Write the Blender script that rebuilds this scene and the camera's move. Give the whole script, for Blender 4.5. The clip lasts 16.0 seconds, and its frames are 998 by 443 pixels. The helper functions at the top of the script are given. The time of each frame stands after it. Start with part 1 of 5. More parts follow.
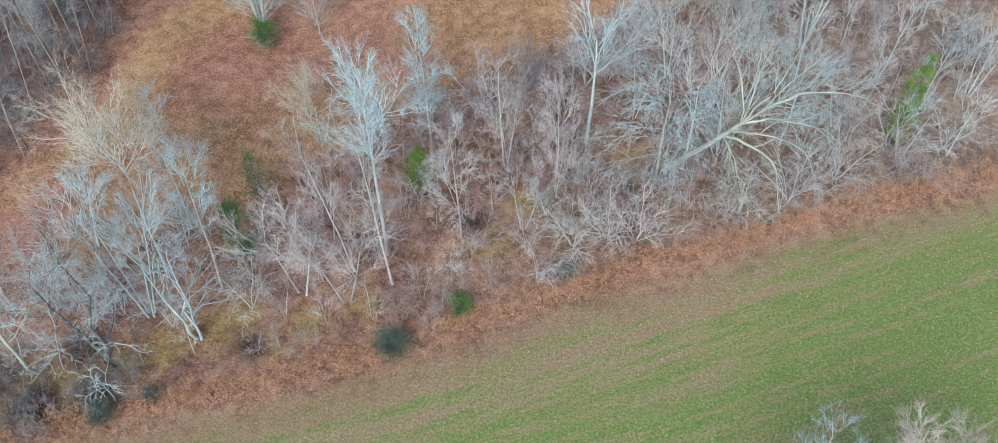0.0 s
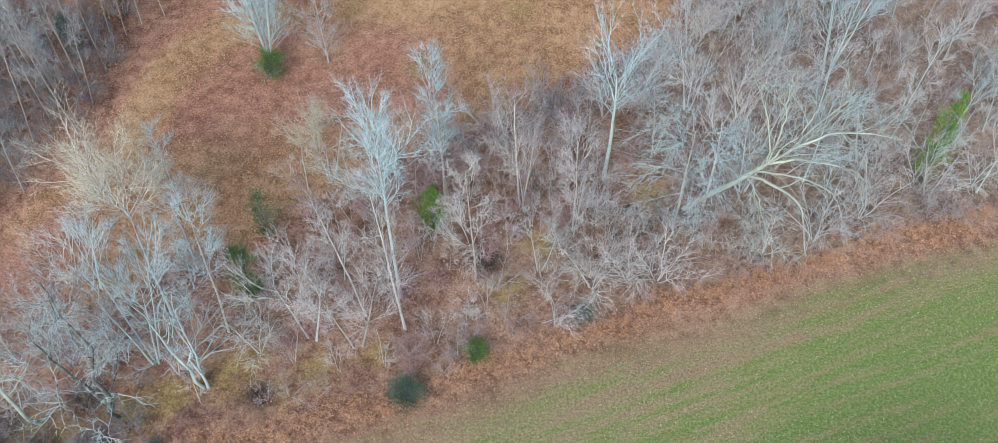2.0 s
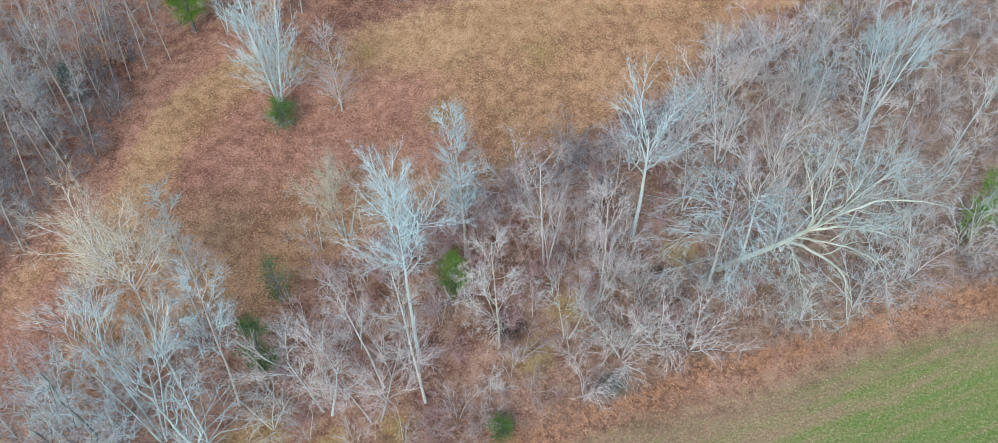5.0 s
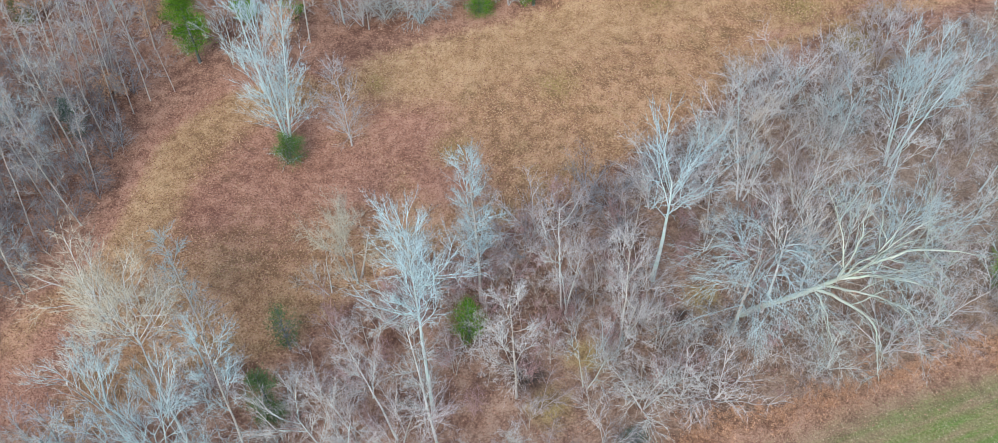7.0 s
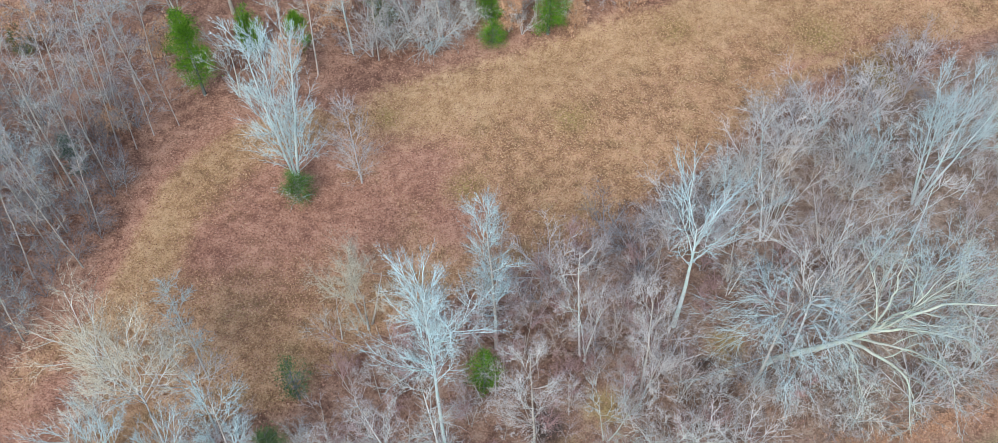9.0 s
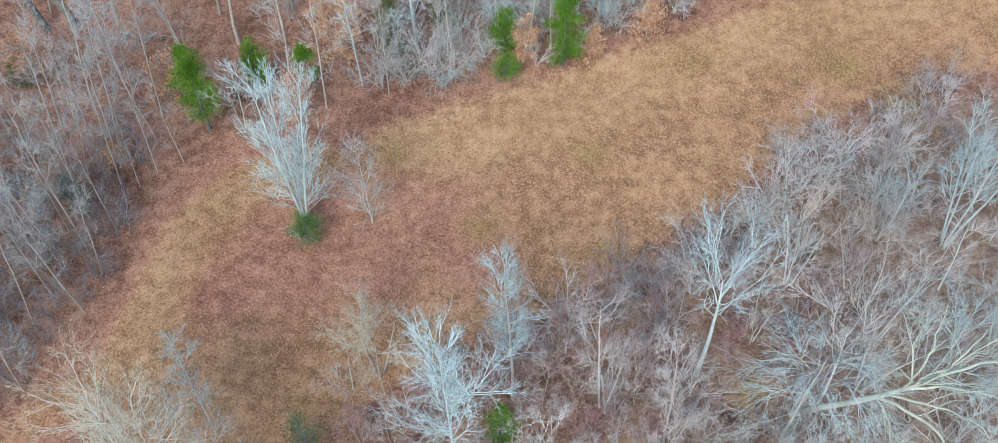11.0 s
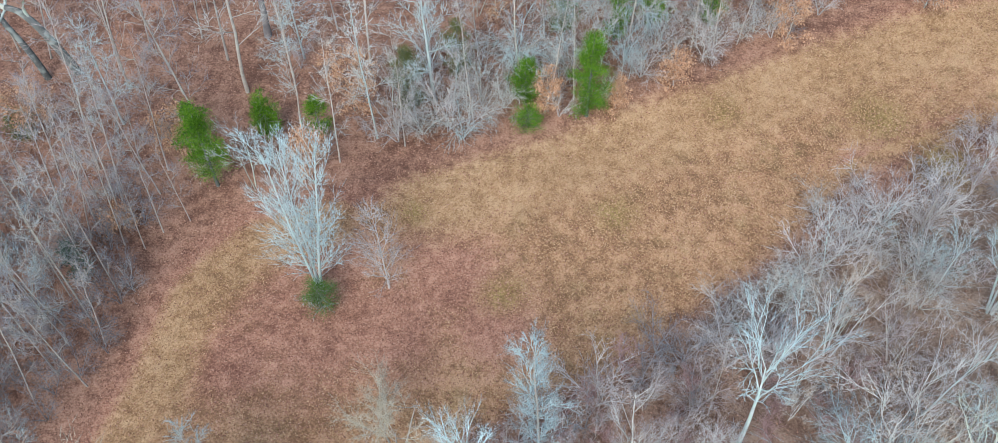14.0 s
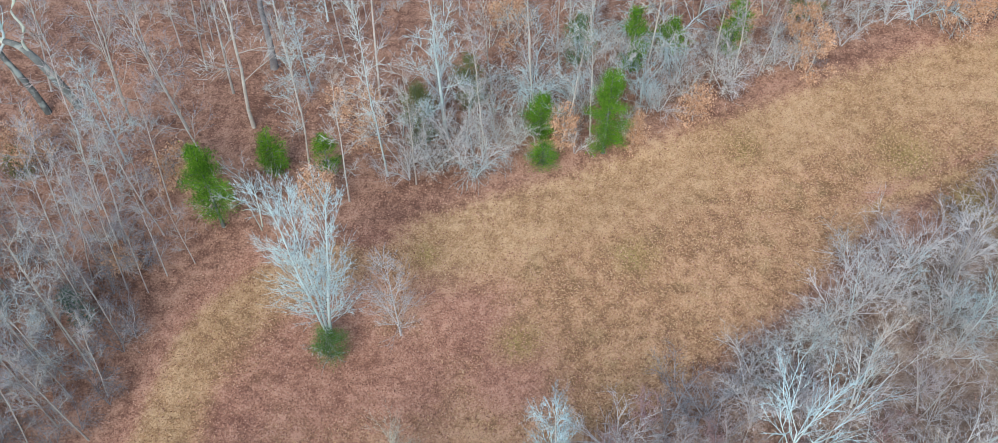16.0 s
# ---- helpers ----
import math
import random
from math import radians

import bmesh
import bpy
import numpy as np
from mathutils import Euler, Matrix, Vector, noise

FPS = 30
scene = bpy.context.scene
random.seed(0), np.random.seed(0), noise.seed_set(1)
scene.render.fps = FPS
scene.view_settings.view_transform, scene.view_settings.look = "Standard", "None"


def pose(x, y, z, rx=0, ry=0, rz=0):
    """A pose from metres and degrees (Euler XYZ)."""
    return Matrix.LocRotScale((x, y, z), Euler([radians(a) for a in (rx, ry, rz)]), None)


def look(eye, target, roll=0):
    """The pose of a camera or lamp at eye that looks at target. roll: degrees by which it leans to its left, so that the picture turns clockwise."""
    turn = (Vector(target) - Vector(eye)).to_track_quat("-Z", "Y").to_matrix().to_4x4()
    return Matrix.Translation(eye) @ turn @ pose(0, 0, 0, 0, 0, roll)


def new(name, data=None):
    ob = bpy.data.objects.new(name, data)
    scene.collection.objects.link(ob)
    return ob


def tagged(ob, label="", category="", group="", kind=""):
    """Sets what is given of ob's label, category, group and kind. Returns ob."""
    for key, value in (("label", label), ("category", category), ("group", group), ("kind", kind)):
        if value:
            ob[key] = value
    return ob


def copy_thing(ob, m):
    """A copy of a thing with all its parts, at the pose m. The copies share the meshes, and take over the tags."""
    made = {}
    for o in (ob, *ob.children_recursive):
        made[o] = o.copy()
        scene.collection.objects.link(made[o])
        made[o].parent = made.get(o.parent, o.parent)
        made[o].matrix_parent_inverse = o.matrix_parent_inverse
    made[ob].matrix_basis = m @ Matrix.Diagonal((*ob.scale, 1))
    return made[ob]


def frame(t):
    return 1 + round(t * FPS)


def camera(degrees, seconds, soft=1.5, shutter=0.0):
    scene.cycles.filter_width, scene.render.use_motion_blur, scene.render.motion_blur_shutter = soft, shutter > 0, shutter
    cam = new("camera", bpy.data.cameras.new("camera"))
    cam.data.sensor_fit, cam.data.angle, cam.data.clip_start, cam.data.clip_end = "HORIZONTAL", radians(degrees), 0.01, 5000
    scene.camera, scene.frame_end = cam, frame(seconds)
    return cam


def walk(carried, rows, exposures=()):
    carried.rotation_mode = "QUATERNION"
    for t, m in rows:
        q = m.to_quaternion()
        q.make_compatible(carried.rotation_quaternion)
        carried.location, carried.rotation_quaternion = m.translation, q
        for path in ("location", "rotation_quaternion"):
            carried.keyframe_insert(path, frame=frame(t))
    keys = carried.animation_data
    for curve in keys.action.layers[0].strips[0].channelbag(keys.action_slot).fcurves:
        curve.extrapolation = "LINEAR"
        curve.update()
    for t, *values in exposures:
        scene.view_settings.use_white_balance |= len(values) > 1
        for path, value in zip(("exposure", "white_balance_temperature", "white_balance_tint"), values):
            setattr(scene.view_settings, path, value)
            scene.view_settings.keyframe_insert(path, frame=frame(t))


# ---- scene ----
EXPOSURES = [(0.0, 0.83), (8.0, 0.91), (16.0, 0.95)]
cam = camera(51.73, 16.0, soft=0.62)
# seconds, eye, target, roll
PATH = [
    (0.0, (0.000, 0.000, 50.000), (0.000, 34.009, 0.569), 0.177),
    (1.0, (-0.440, 1.551, 49.883), (-0.456, 35.518, 0.424), 0.165),
    (2.0, (-0.877, 3.102, 49.768), (-0.909, 37.027, 0.279), 0.153),
    (3.0, (-1.312, 4.653, 49.654), (-1.360, 38.536, 0.137), 0.141),
    (4.0, (-1.745, 6.202, 49.541), (-1.809, 40.044, -0.004), 0.128),
    (5.0, (-2.175, 7.752, 49.431), (-2.255, 41.551, -0.143), 0.116),
    (6.0, (-2.604, 9.300, 49.322), (-2.699, 43.058, -0.281), 0.104),
    (7.0, (-3.030, 10.849, 49.214), (-3.141, 44.564, -0.417), 0.092),
    (8.0, (-3.453, 12.396, 49.108), (-3.581, 46.070, -0.552), 0.080),
    (9.0, (-3.875, 13.943, 49.003), (-4.018, 47.575, -0.685), 0.068),
    (10.0, (-4.294, 15.490, 48.900), (-4.453, 49.079, -0.816), 0.056),
    (11.0, (-4.711, 17.036, 48.799), (-4.886, 50.583, -0.946), 0.044),
    (12.0, (-5.126, 18.581, 48.699), (-5.316, 52.086, -1.074), 0.032),
    (13.0, (-5.538, 20.126, 48.601), (-5.744, 53.589, -1.201), 0.019),
    (14.0, (-5.949, 21.670, 48.504), (-6.170, 55.091, -1.326), 0.007),
    (15.0, (-6.357, 23.214, 48.409), (-6.593, 56.592, -1.449), -0.005),
    (16.0, (-6.762, 24.757, 48.315), (-7.015, 58.093, -1.571), -0.017),
]
walk(cam, [(t, look(eye, target, roll)) for t, eye, target, roll in PATH], exposures=EXPOSURES)

# ---------------- world and light: an even overcast sky ----------------
SUN_ELEVATION, SUN_ROTATION = radians(48), radians(200)
world = bpy.data.worlds.new("overcast_sky")
scene.world = world
world.use_nodes = True
wn = world.node_tree
sky = wn.nodes.new("ShaderNodeTexSky")
sky.sky_type, sky.sun_disc = "NISHITA", False
sky.sun_elevation, sky.sun_rotation = SUN_ELEVATION, SUN_ROTATION
sky.air_density, sky.dust_density, sky.ozone_density = 1.0, 1.8, 1.2
wn.links.new(sky.outputs[0], wn.nodes["Background"].inputs[0])
wn.nodes["Background"].inputs[1].default_value = 0.15
sun = new("sun", bpy.data.lights.new("sun", "SUN"))
sun.data.energy, sun.data.angle, sun.data.color = 1.2, radians(30), (0.98, 1.0, 0.96)
SUN_FROM = Vector((math.sin(SUN_ROTATION) * math.cos(SUN_ELEVATION), math.cos(SUN_ROTATION) * math.cos(SUN_ELEVATION), math.sin(SUN_ELEVATION)))
sun.matrix_world = look(SUN_FROM * 200, (0, 0, 0))


# ---------------- materials ----------------
def base_material(name, rough=0.9):
    m = bpy.data.materials.new(name)
    m.use_nodes = True
    b = m.node_tree.nodes["Principled BSDF"]
    b.inputs["Roughness"].default_value = rough
    b.inputs["Specular IOR Level"].default_value = 0.2
    return m, m.node_tree, b


def noise_node(nt, scale, detail=4.0, rough=0.6, vec=None):
    n = nt.nodes.new("ShaderNodeTexNoise")
    n.inputs["Scale"].default_value, n.inputs["Detail"].default_value, n.inputs["Roughness"].default_value = scale, detail, rough
    if vec is not None:
        nt.links.new(vec, n.inputs["Vector"])
    return n.outputs["Fac"]


def ramp(nt, fac, stops):
    r = nt.nodes.new("ShaderNodeValToRGB")
    while len(r.color_ramp.elements) < len(stops):
        r.color_ramp.elements.new(0.5)
    for e, (p, c) in zip(r.color_ramp.elements, stops):
        e.position, e.color = p, (*c, 1)
    nt.links.new(fac, r.inputs[0])
    return r.outputs[0]


def mix(nt, fac, a, b, kind="MIX"):
    n = nt.nodes.new("ShaderNodeMix")
    n.data_type, n.blend_type = "RGBA", kind
    for sock, v in ((n.inputs[0], fac), (n.inputs[6], a), (n.inputs[7], b)):
        if isinstance(v, (int, float)):
            sock.default_value = v
        elif isinstance(v, tuple):
            sock.default_value = (*v, 1)
        else:
            nt.links.new(v, sock)
    return n.outputs[2]


def maths(nt, op, a, b=0.0, clamp=False):
    n = nt.nodes.new("ShaderNodeMath")
    n.operation, n.use_clamp = op, clamp
    for sock, v in zip(n.inputs, (a, b)):
        if isinstance(v, (int, float)):
            sock.default_value = v
        else:
            nt.links.new(v, sock)
    return n.outputs[0]


def bump(nt, bsdf, height, strength, distance):
    n = nt.nodes.new("ShaderNodeBump")
    n.inputs["Strength"].default_value, n.inputs["Distance"].default_value = strength, distance
    nt.links.new(height, n.inputs["Height"])
    nt.links.new(n.outputs[0], bsdf.inputs["Normal"])


def bark(name, dark, light, scale=2.5, patches=None, spread=0.16):
    """Bark: two tones in long patches, a finer grain, a shade of its own for every tree."""
    m, nt, b = base_material(name)
    pos = nt.nodes.new("ShaderNodeTexCoord").outputs["Object"]
    broad = noise_node(nt, scale * 0.35, 3, 0.6, pos)
    fine = noise_node(nt, scale * 6, 3, 0.7, pos)
    col = ramp(nt, maths(nt, "ADD", maths(nt, "MULTIPLY", broad, 0.7), maths(nt, "MULTIPLY", fine, 0.3)), [(0.36, dark), (0.6, light)])
    if patches:
        col = mix(nt, ramp(nt, noise_node(nt, scale * 0.9, 2, 0.5, pos), [(0.52, (0, 0, 0)), (0.62, (1, 1, 1))]), col, patches)
    shade = nt.nodes.new("ShaderNodeObjectInfo").outputs["Random"]
    mul = nt.nodes.new("ShaderNodeMapRange")
    mul.inputs[3].default_value, mul.inputs[4].default_value = 1 - spread, 1 + spread
    nt.links.new(shade, mul.inputs[0])
    hsv = nt.nodes.new("ShaderNodeHueSaturation")
    nt.links.new(mul.outputs[0], hsv.inputs["Value"])
    nt.links.new(col, hsv.inputs["Color"])
    nt.links.new(hsv.outputs[0], b.inputs["Base Color"])
    bump(nt, b, fine, 0.5, 0.02)
    return m


def island(name, stops, rough=0.85, clump=0.35, own=0.65):
    """Small loose pieces (leaves, blades, sprays), each with a tone of its own."""
    m, nt, b = base_material(name, rough)
    rnd = nt.nodes.new("ShaderNodeNewGeometry").outputs["Random Per Island"]
    pos = nt.nodes.new("ShaderNodeTexCoord").outputs["Object"]
    broad = noise_node(nt, clump, 3, 0.6, pos)
    fac = maths(nt, "ADD", maths(nt, "MULTIPLY", rnd, own), maths(nt, "MULTIPLY", broad, 1 - own))
    nt.links.new(ramp(nt, fac, stops), b.inputs["Base Color"])
    return m


M_PALE = bark("bark_pale_grey", (0.31, 0.37, 0.355), (0.54, 0.62, 0.60), patches=(0.42, 0.56, 0.51))
M_PALE_TWIG = bark("twig_pale_grey", (0.335, 0.425, 0.42), (0.525, 0.65, 0.648), 4)
M_BIRCH = bark("bark_birch_white", (0.42, 0.43, 0.40), (0.66, 0.68, 0.64), patches=(0.33, 0.35, 0.31))
M_GREY = bark("bark_grey_brown", (0.28, 0.25, 0.215), (0.48, 0.44, 0.385), patches=(0.42, 0.43, 0.37))
M_DARK = bark("bark_dark_wet", (0.085, 0.09, 0.085), (0.17, 0.185, 0.175), 1.5, patches=(0.27, 0.31, 0.285))
M_MAUVE = bark("twig_mauve_grey", (0.40, 0.385, 0.365), (0.60, 0.58, 0.55), 4)
M_SOFT_TWIG = bark("twig_soft_grey", (0.40, 0.412, 0.38), (0.62, 0.64, 0.595), 4)
M_WHITE_TWIG = bark("twig_whitish", (0.405, 0.53, 0.535), (0.585, 0.76, 0.77), 4)
M_PINK = bark("twig_pinkish_brown", (0.335, 0.283, 0.268), (0.50, 0.435, 0.412), 4)
# dark tone; on the forest-floor shrubs it stands in for the thicket's own shade
M_DUSK = bark("twig_dark_grey", (0.17, 0.165, 0.165), (0.30, 0.29, 0.29), 4)
M_SLATE = bark("twig_slate_grey", (0.23, 0.23, 0.235), (0.40, 0.40, 0.41), 4)
M_ROSE = bark("twig_rose_brown", (0.34, 0.205, 0.195), (0.50, 0.335, 0.315), 4)
M_BRAMBLE = bark("bramble_reddish_brown", (0.27, 0.155, 0.14), (0.43, 0.28, 0.255), 4)
M_BEIGE = bark("twig_beige", (0.45, 0.38, 0.30), (0.66, 0.58, 0.48), 4)
M_KHAKI = bark("twig_khaki", (0.37, 0.34, 0.255), (0.55, 0.515, 0.40), 4)
M_GREEN_BARK = bark("bark_lichen_green", (0.31, 0.335, 0.275), (0.50, 0.54, 0.46), patches=(0.41, 0.49, 0.40))
M_JUNIPER = island("juniper_foliage", [(0.2, (0.045, 0.085, 0.022)), (0.5, (0.09, 0.19, 0.035)), (0.75, (0.17, 0.32, 0.06))], clump=1.3, own=0.42)
M_CEDAR = island("cedar_foliage", [(0.25, (0.02, 0.07, 0.008)), (0.48, (0.085, 0.235, 0.014)), (0.72, (0.24, 0.44, 0.035))], clump=1.3, own=0.42)
M_PINE = island("pine_foliage", [(0.2, (0.05, 0.11, 0.04)), (0.5, (0.10, 0.18, 0.065)), (0.8, (0.18, 0.26, 0.10))], clump=1.3, own=0.42)
M_OLIVE = island("dull_olive_foliage", [(0.2, (0.085, 0.11, 0.04)), (0.5, (0.15, 0.18, 0.062)), (0.8, (0.24, 0.26, 0.09))], clump=1.3, own=0.42)
M_BLUE = island("bluish_juniper_foliage", [(0.2, (0.045, 0.085, 0.06)), (0.5, (0.085, 0.145, 0.10)), (0.8, (0.15, 0.21, 0.15))], clump=1.3, own=0.42)
M_OAK = island("dead_oak_leaves", [(0.2, (0.36, 0.195, 0.11)), (0.5, (0.52, 0.305, 0.18)), (0.8, (0.66, 0.44, 0.28))])
M_LITTER = island("fallen_leaves", [(0.15, (0.17, 0.083, 0.056)), (0.42, (0.34, 0.177, 0.12)), (0.65, (0.44, 0.25, 0.17)), (0.92, (0.54, 0.36, 0.26))])
M_FIELD_LEAF = island("pale_fallen_leaves", [(0.2, (0.30, 0.22, 0.13)), (0.5, (0.44, 0.37, 0.22)), (0.85, (0.62, 0.57, 0.40))])
M_MEADOW = island("dry_meadow_grass", [(0.15, (0.26, 0.154, 0.083)), (0.42, (0.43, 0.27, 0.149)), (0.65, (0.535, 0.36, 0.205)), (0.92, (0.635, 0.466, 0.294))])
M_VERGE = island("dry_verge_leaves", [(0.15, (0.20, 0.115, 0.07)), (0.45, (0.37, 0.235, 0.145)), (0.7, (0.48, 0.335, 0.21)), (0.95, (0.60, 0.46, 0.31))])
M_FIELD = island("short_green_grass", [(0.2, (0.13, 0.16, 0.05)), (0.45, (0.21, 0.235, 0.085)), (0.7, (0.31, 0.31, 0.14)), (0.9, (0.42, 0.39, 0.21))])
M_BRACKEN = island("dead_bracken", [(0.15, (0.27, 0.135, 0.075)), (0.5, (0.47, 0.265, 0.155)), (0.9, (0.66, 0.44, 0.29))])


def ground_material():
    m, nt, b = base_material("soil_grass_and_leaf_litter", 0.95)
    pos = nt.nodes.new("ShaderNodeTexCoord").outputs["Object"]
    za = nt.nodes.new("ShaderNodeAttribute")
    za.attribute_name = "zones"
    sa = nt.nodes.new("ShaderNodeAttribute")
    sa.attribute_name = "spots"
    zs = nt.nodes.new("ShaderNodeSeparateColor")
    nt.links.new(za.outputs["Color"], zs.inputs[0])
    ss = nt.nodes.new("ShaderNodeSeparateColor")
    nt.links.new(sa.outputs["Color"], ss.inputs[0])
    fine = noise_node(nt, 8.0, 5, 0.85, pos)
    mid = noise_node(nt, 1.3, 4, 0.65, pos)
    broad = noise_node(nt, 0.22, 4, 0.6, pos)
    # stretched along the mowing direction of the field
    mp = nt.nodes.new("ShaderNodeMapping")
    mp.vector_type = "TEXTURE"
    mp.inputs["Rotation"].default_value = (0, 0, radians(19))
    mp.inputs["Scale"].default_value = (11.0, 0.75, 1)
    nt.links.new(pos, mp.inputs[0])
    streak = noise_node(nt, 0.8, 4, 0.65, mp.outputs[0])

    def tones(*cols):
        f = maths(nt, "ADD", maths(nt, "MULTIPLY", fine, 0.5), maths(nt, "ADD", maths(nt, "MULTIPLY", mid, 0.3), maths(nt, "MULTIPLY", broad, 0.2)))
        return ramp(nt, f, list(zip((0.44, 0.5, 0.56), cols)))

    def edge(w, amount=0.35):
        soft = maths(nt, "ADD", w, maths(nt, "MULTIPLY", maths(nt, "SUBTRACT", mid, 0.5), amount * 2))
        return ramp(nt, soft, [(0.2, (0, 0, 0)), (0.8, (1, 1, 1))])

    litter = tones((0.155, 0.081, 0.055), (0.31, 0.169, 0.113), (0.47, 0.282, 0.195))
    meadow = tones((0.235, 0.132, 0.07), (0.43, 0.256, 0.139), (0.615, 0.402, 0.242))
    red = tones((0.22, 0.106, 0.073), (0.395, 0.206, 0.138), (0.55, 0.325, 0.225))
    tan = tones((0.30, 0.183, 0.094), (0.48, 0.315, 0.168), (0.62, 0.442, 0.268))
    brack = tones((0.18, 0.098, 0.061), (0.325, 0.188, 0.124), (0.47, 0.298, 0.207))
    # mown field: straw near the edge, greener further in, in long streaks
    mp2 = nt.nodes.new("ShaderNodeMapping")
    mp2.vector_type = "TEXTURE"
    mp2.inputs["Rotation"].default_value = (0, 0, radians(21))
    mp2.inputs["Scale"].default_value = (2.6, 0.45, 1)
    nt.links.new(pos, mp2.inputs[0])
    short = noise_node(nt, 1.0, 3, 0.6, mp2.outputs[0])
    speck = noise_node(nt, 7.5, 4, 0.9, pos)
    lush = maths(nt, "ADD", maths(nt, "MULTIPLY", streak, 1.05), maths(nt, "ADD", maths(nt, "MULTIPLY", short, 0.55), maths(nt, "MULTIPLY", za.outputs["Alpha"], 0.26)))
    lush = maths(nt, "SUBTRACT", lush, 0.345)
    green = ramp(nt, lush, [(0.36, (0.33, 0.222, 0.14)), (0.46, (0.33, 0.248, 0.143)), (0.55, (0.285, 0.255, 0.122)), (0.64, (0.215, 0.25, 0.08)), (0.76, (0.16, 0.255, 0.06))])
    green = mix(nt, ramp(nt, speck, [(0.41, (0.6, 0.6, 0.6)), (0.49, (0, 0, 0))]), green, (0.10, 0.105, 0.045))
    green = mix(nt, ramp(nt, speck, [(0.53, (0, 0, 0)), (0.61, (0.65, 0.65, 0.65))]), green, (0.44, 0.40, 0.235))
    yellow = tones((0.18, 0.135, 0.045), (0.30, 0.215, 0.078), (0.41, 0.31, 0.13))
    # near-black tones for the darkest ground patches
    blackish = tones((0.035, 0.028, 0.024), (0.07, 0.055, 0.045), (0.12, 0.09, 0.07))
    olive = tones((0.19, 0.125, 0.06), (0.32, 0.215, 0.105), (0.44, 0.32, 0.17))
    patch = noise_node(nt, 0.45, 3, 0.65, pos)
    meadow = mix(nt, ramp(nt, patch, [(0.52, (0, 0, 0)), (0.66, (0.7, 0.7, 0.7))]), meadow, olive)
    meadow = mix(nt, edge(ss.outputs[0], 0.5), meadow, red)
    meadow = mix(nt, edge(ss.outputs[1], 0.4), meadow, tan)
    fa = nt.nodes.new("ShaderNodeAttribute")
    fa.attribute_name = "floor"
    duff = tones((0.15, 0.103, 0.074), (0.275, 0.194, 0.141), (0.41, 0.31, 0.235))
    litter = mix(nt, edge(fa.outputs["Fac"], 0.4), litter, duff)
    col = mix(nt, edge(zs.outputs[2]), litter, meadow)
    col = mix(nt, edge(ss.outputs[2], 0.4), col, yellow)
    col = mix(nt, edge(zs.outputs[1]), col, brack)
    col = mix(nt, edge(zs.outputs[0], 0.4), col, green)
    col = mix(nt, edge(sa.outputs["Alpha"], 0.3), col, blackish)
    nt.links.new(col, b.inputs["Base Color"])
    bump(nt, b, maths(nt, "ADD", fine, mid), 0.8, 0.12)
    return m


M_GROUND = ground_material()

# ---------------- the lie of the land ----------------
FIELD_EDGE = np.array([(-200, -35), (-60, 9), (-19.1, 20.7), (-11.8, 22.3), (-6.2, 24.0), (-0.8, 26.1), (4.1, 28.3), (11.4, 30.0), (17.2, 32.6), (23.0, 33.9), (29.7, 35.6), (60, 46), (200, 90)])
BRACKEN_EDGE = np.array([(-200, -33.5), (-60, 10.8), (-23, 21.4), (-17.8, 22.9), (-12, 24.4), (-4.9, 26.0), (-1.9, 27.9), (4.2, 30.2), (7.9, 31.8), (15.5, 34.0), (19.5, 35.7), (30.3, 38.0), (60, 48), (200, 92)])
MEADOW = np.array([(-33, 34), (-30, 30.5), (-24, 30.5), (-20, 34), (-15, 35.5), (-11, 39.5), (-6, 42.5), (-1, 44.5), (2, 47), (6, 50), (10.5, 53.5), (15, 58), (21, 60.5), (40, 66), (90, 84),
                   (90, 99), (45, 80), (25.2, 72.5), (20, 71.4), (13.4, 68.1), (7, 64.9), (1.2, 63.0), (-2.7, 60.6), (-10, 57.8), (-14.9, 56.2), (-20.6, 55.0), (-22.4, 53.3), (-24.8, 50.5), (-25.2, 48), (-25.6, 45), (-26.5, 42.6), (-27.6, 40), (-29.6, 37)])


def line_y(line, x):
    return np.interp(x, line[:, 0], line[:, 1])


def inside(poly, x, y):
    """Signed distance to a polygon, positive inside."""
    a, b = poly, np.roll(poly, -1, 0)
    best = np.full(np.shape(x), 1e9)
    ins = np.zeros(np.shape(x), bool)
    for (x0, y0), (x1, y1) in zip(a, b):
        dx, dy = x1 - x0, y1 - y0
        s = np.clip(((x - x0) * dx + (y - y0) * dy) / (dx * dx + dy * dy), 0, 1)
        best = np.minimum(best, np.hypot(x - x0 - s * dx, y - y0 - s * dy))
        if y0 != y1:
            ins ^= ((y0 > y) != (y1 > y)) & (x < x0 + (y - y0) * dx / dy)
    return np.where(ins, best, -best)


def blobs(x, y, spots):
    w = np.zeros(np.shape(x))
    for cx, cy, r in spots:
        w = np.maximum(w, np.exp(-((x - cx) ** 2 + (y - cy) ** 2) / (r * r) * 0.7))
    return w


def along(x, y, line, width):
    best = np.full(np.shape(x), 1e9)
    for (x0, y0), (x1, y1) in zip(line[:-1], line[1:]):
        dx, dy = x1 - x0, y1 - y0
        s = np.clip(((x - x0) * dx + (y - y0) * dy) / (dx * dx + dy * dy), 0, 1)
        best = np.minimum(best, np.hypot(x - x0 - s * dx, y - y0 - s * dy))
    return np.clip(1 - best / width, 0, 1)


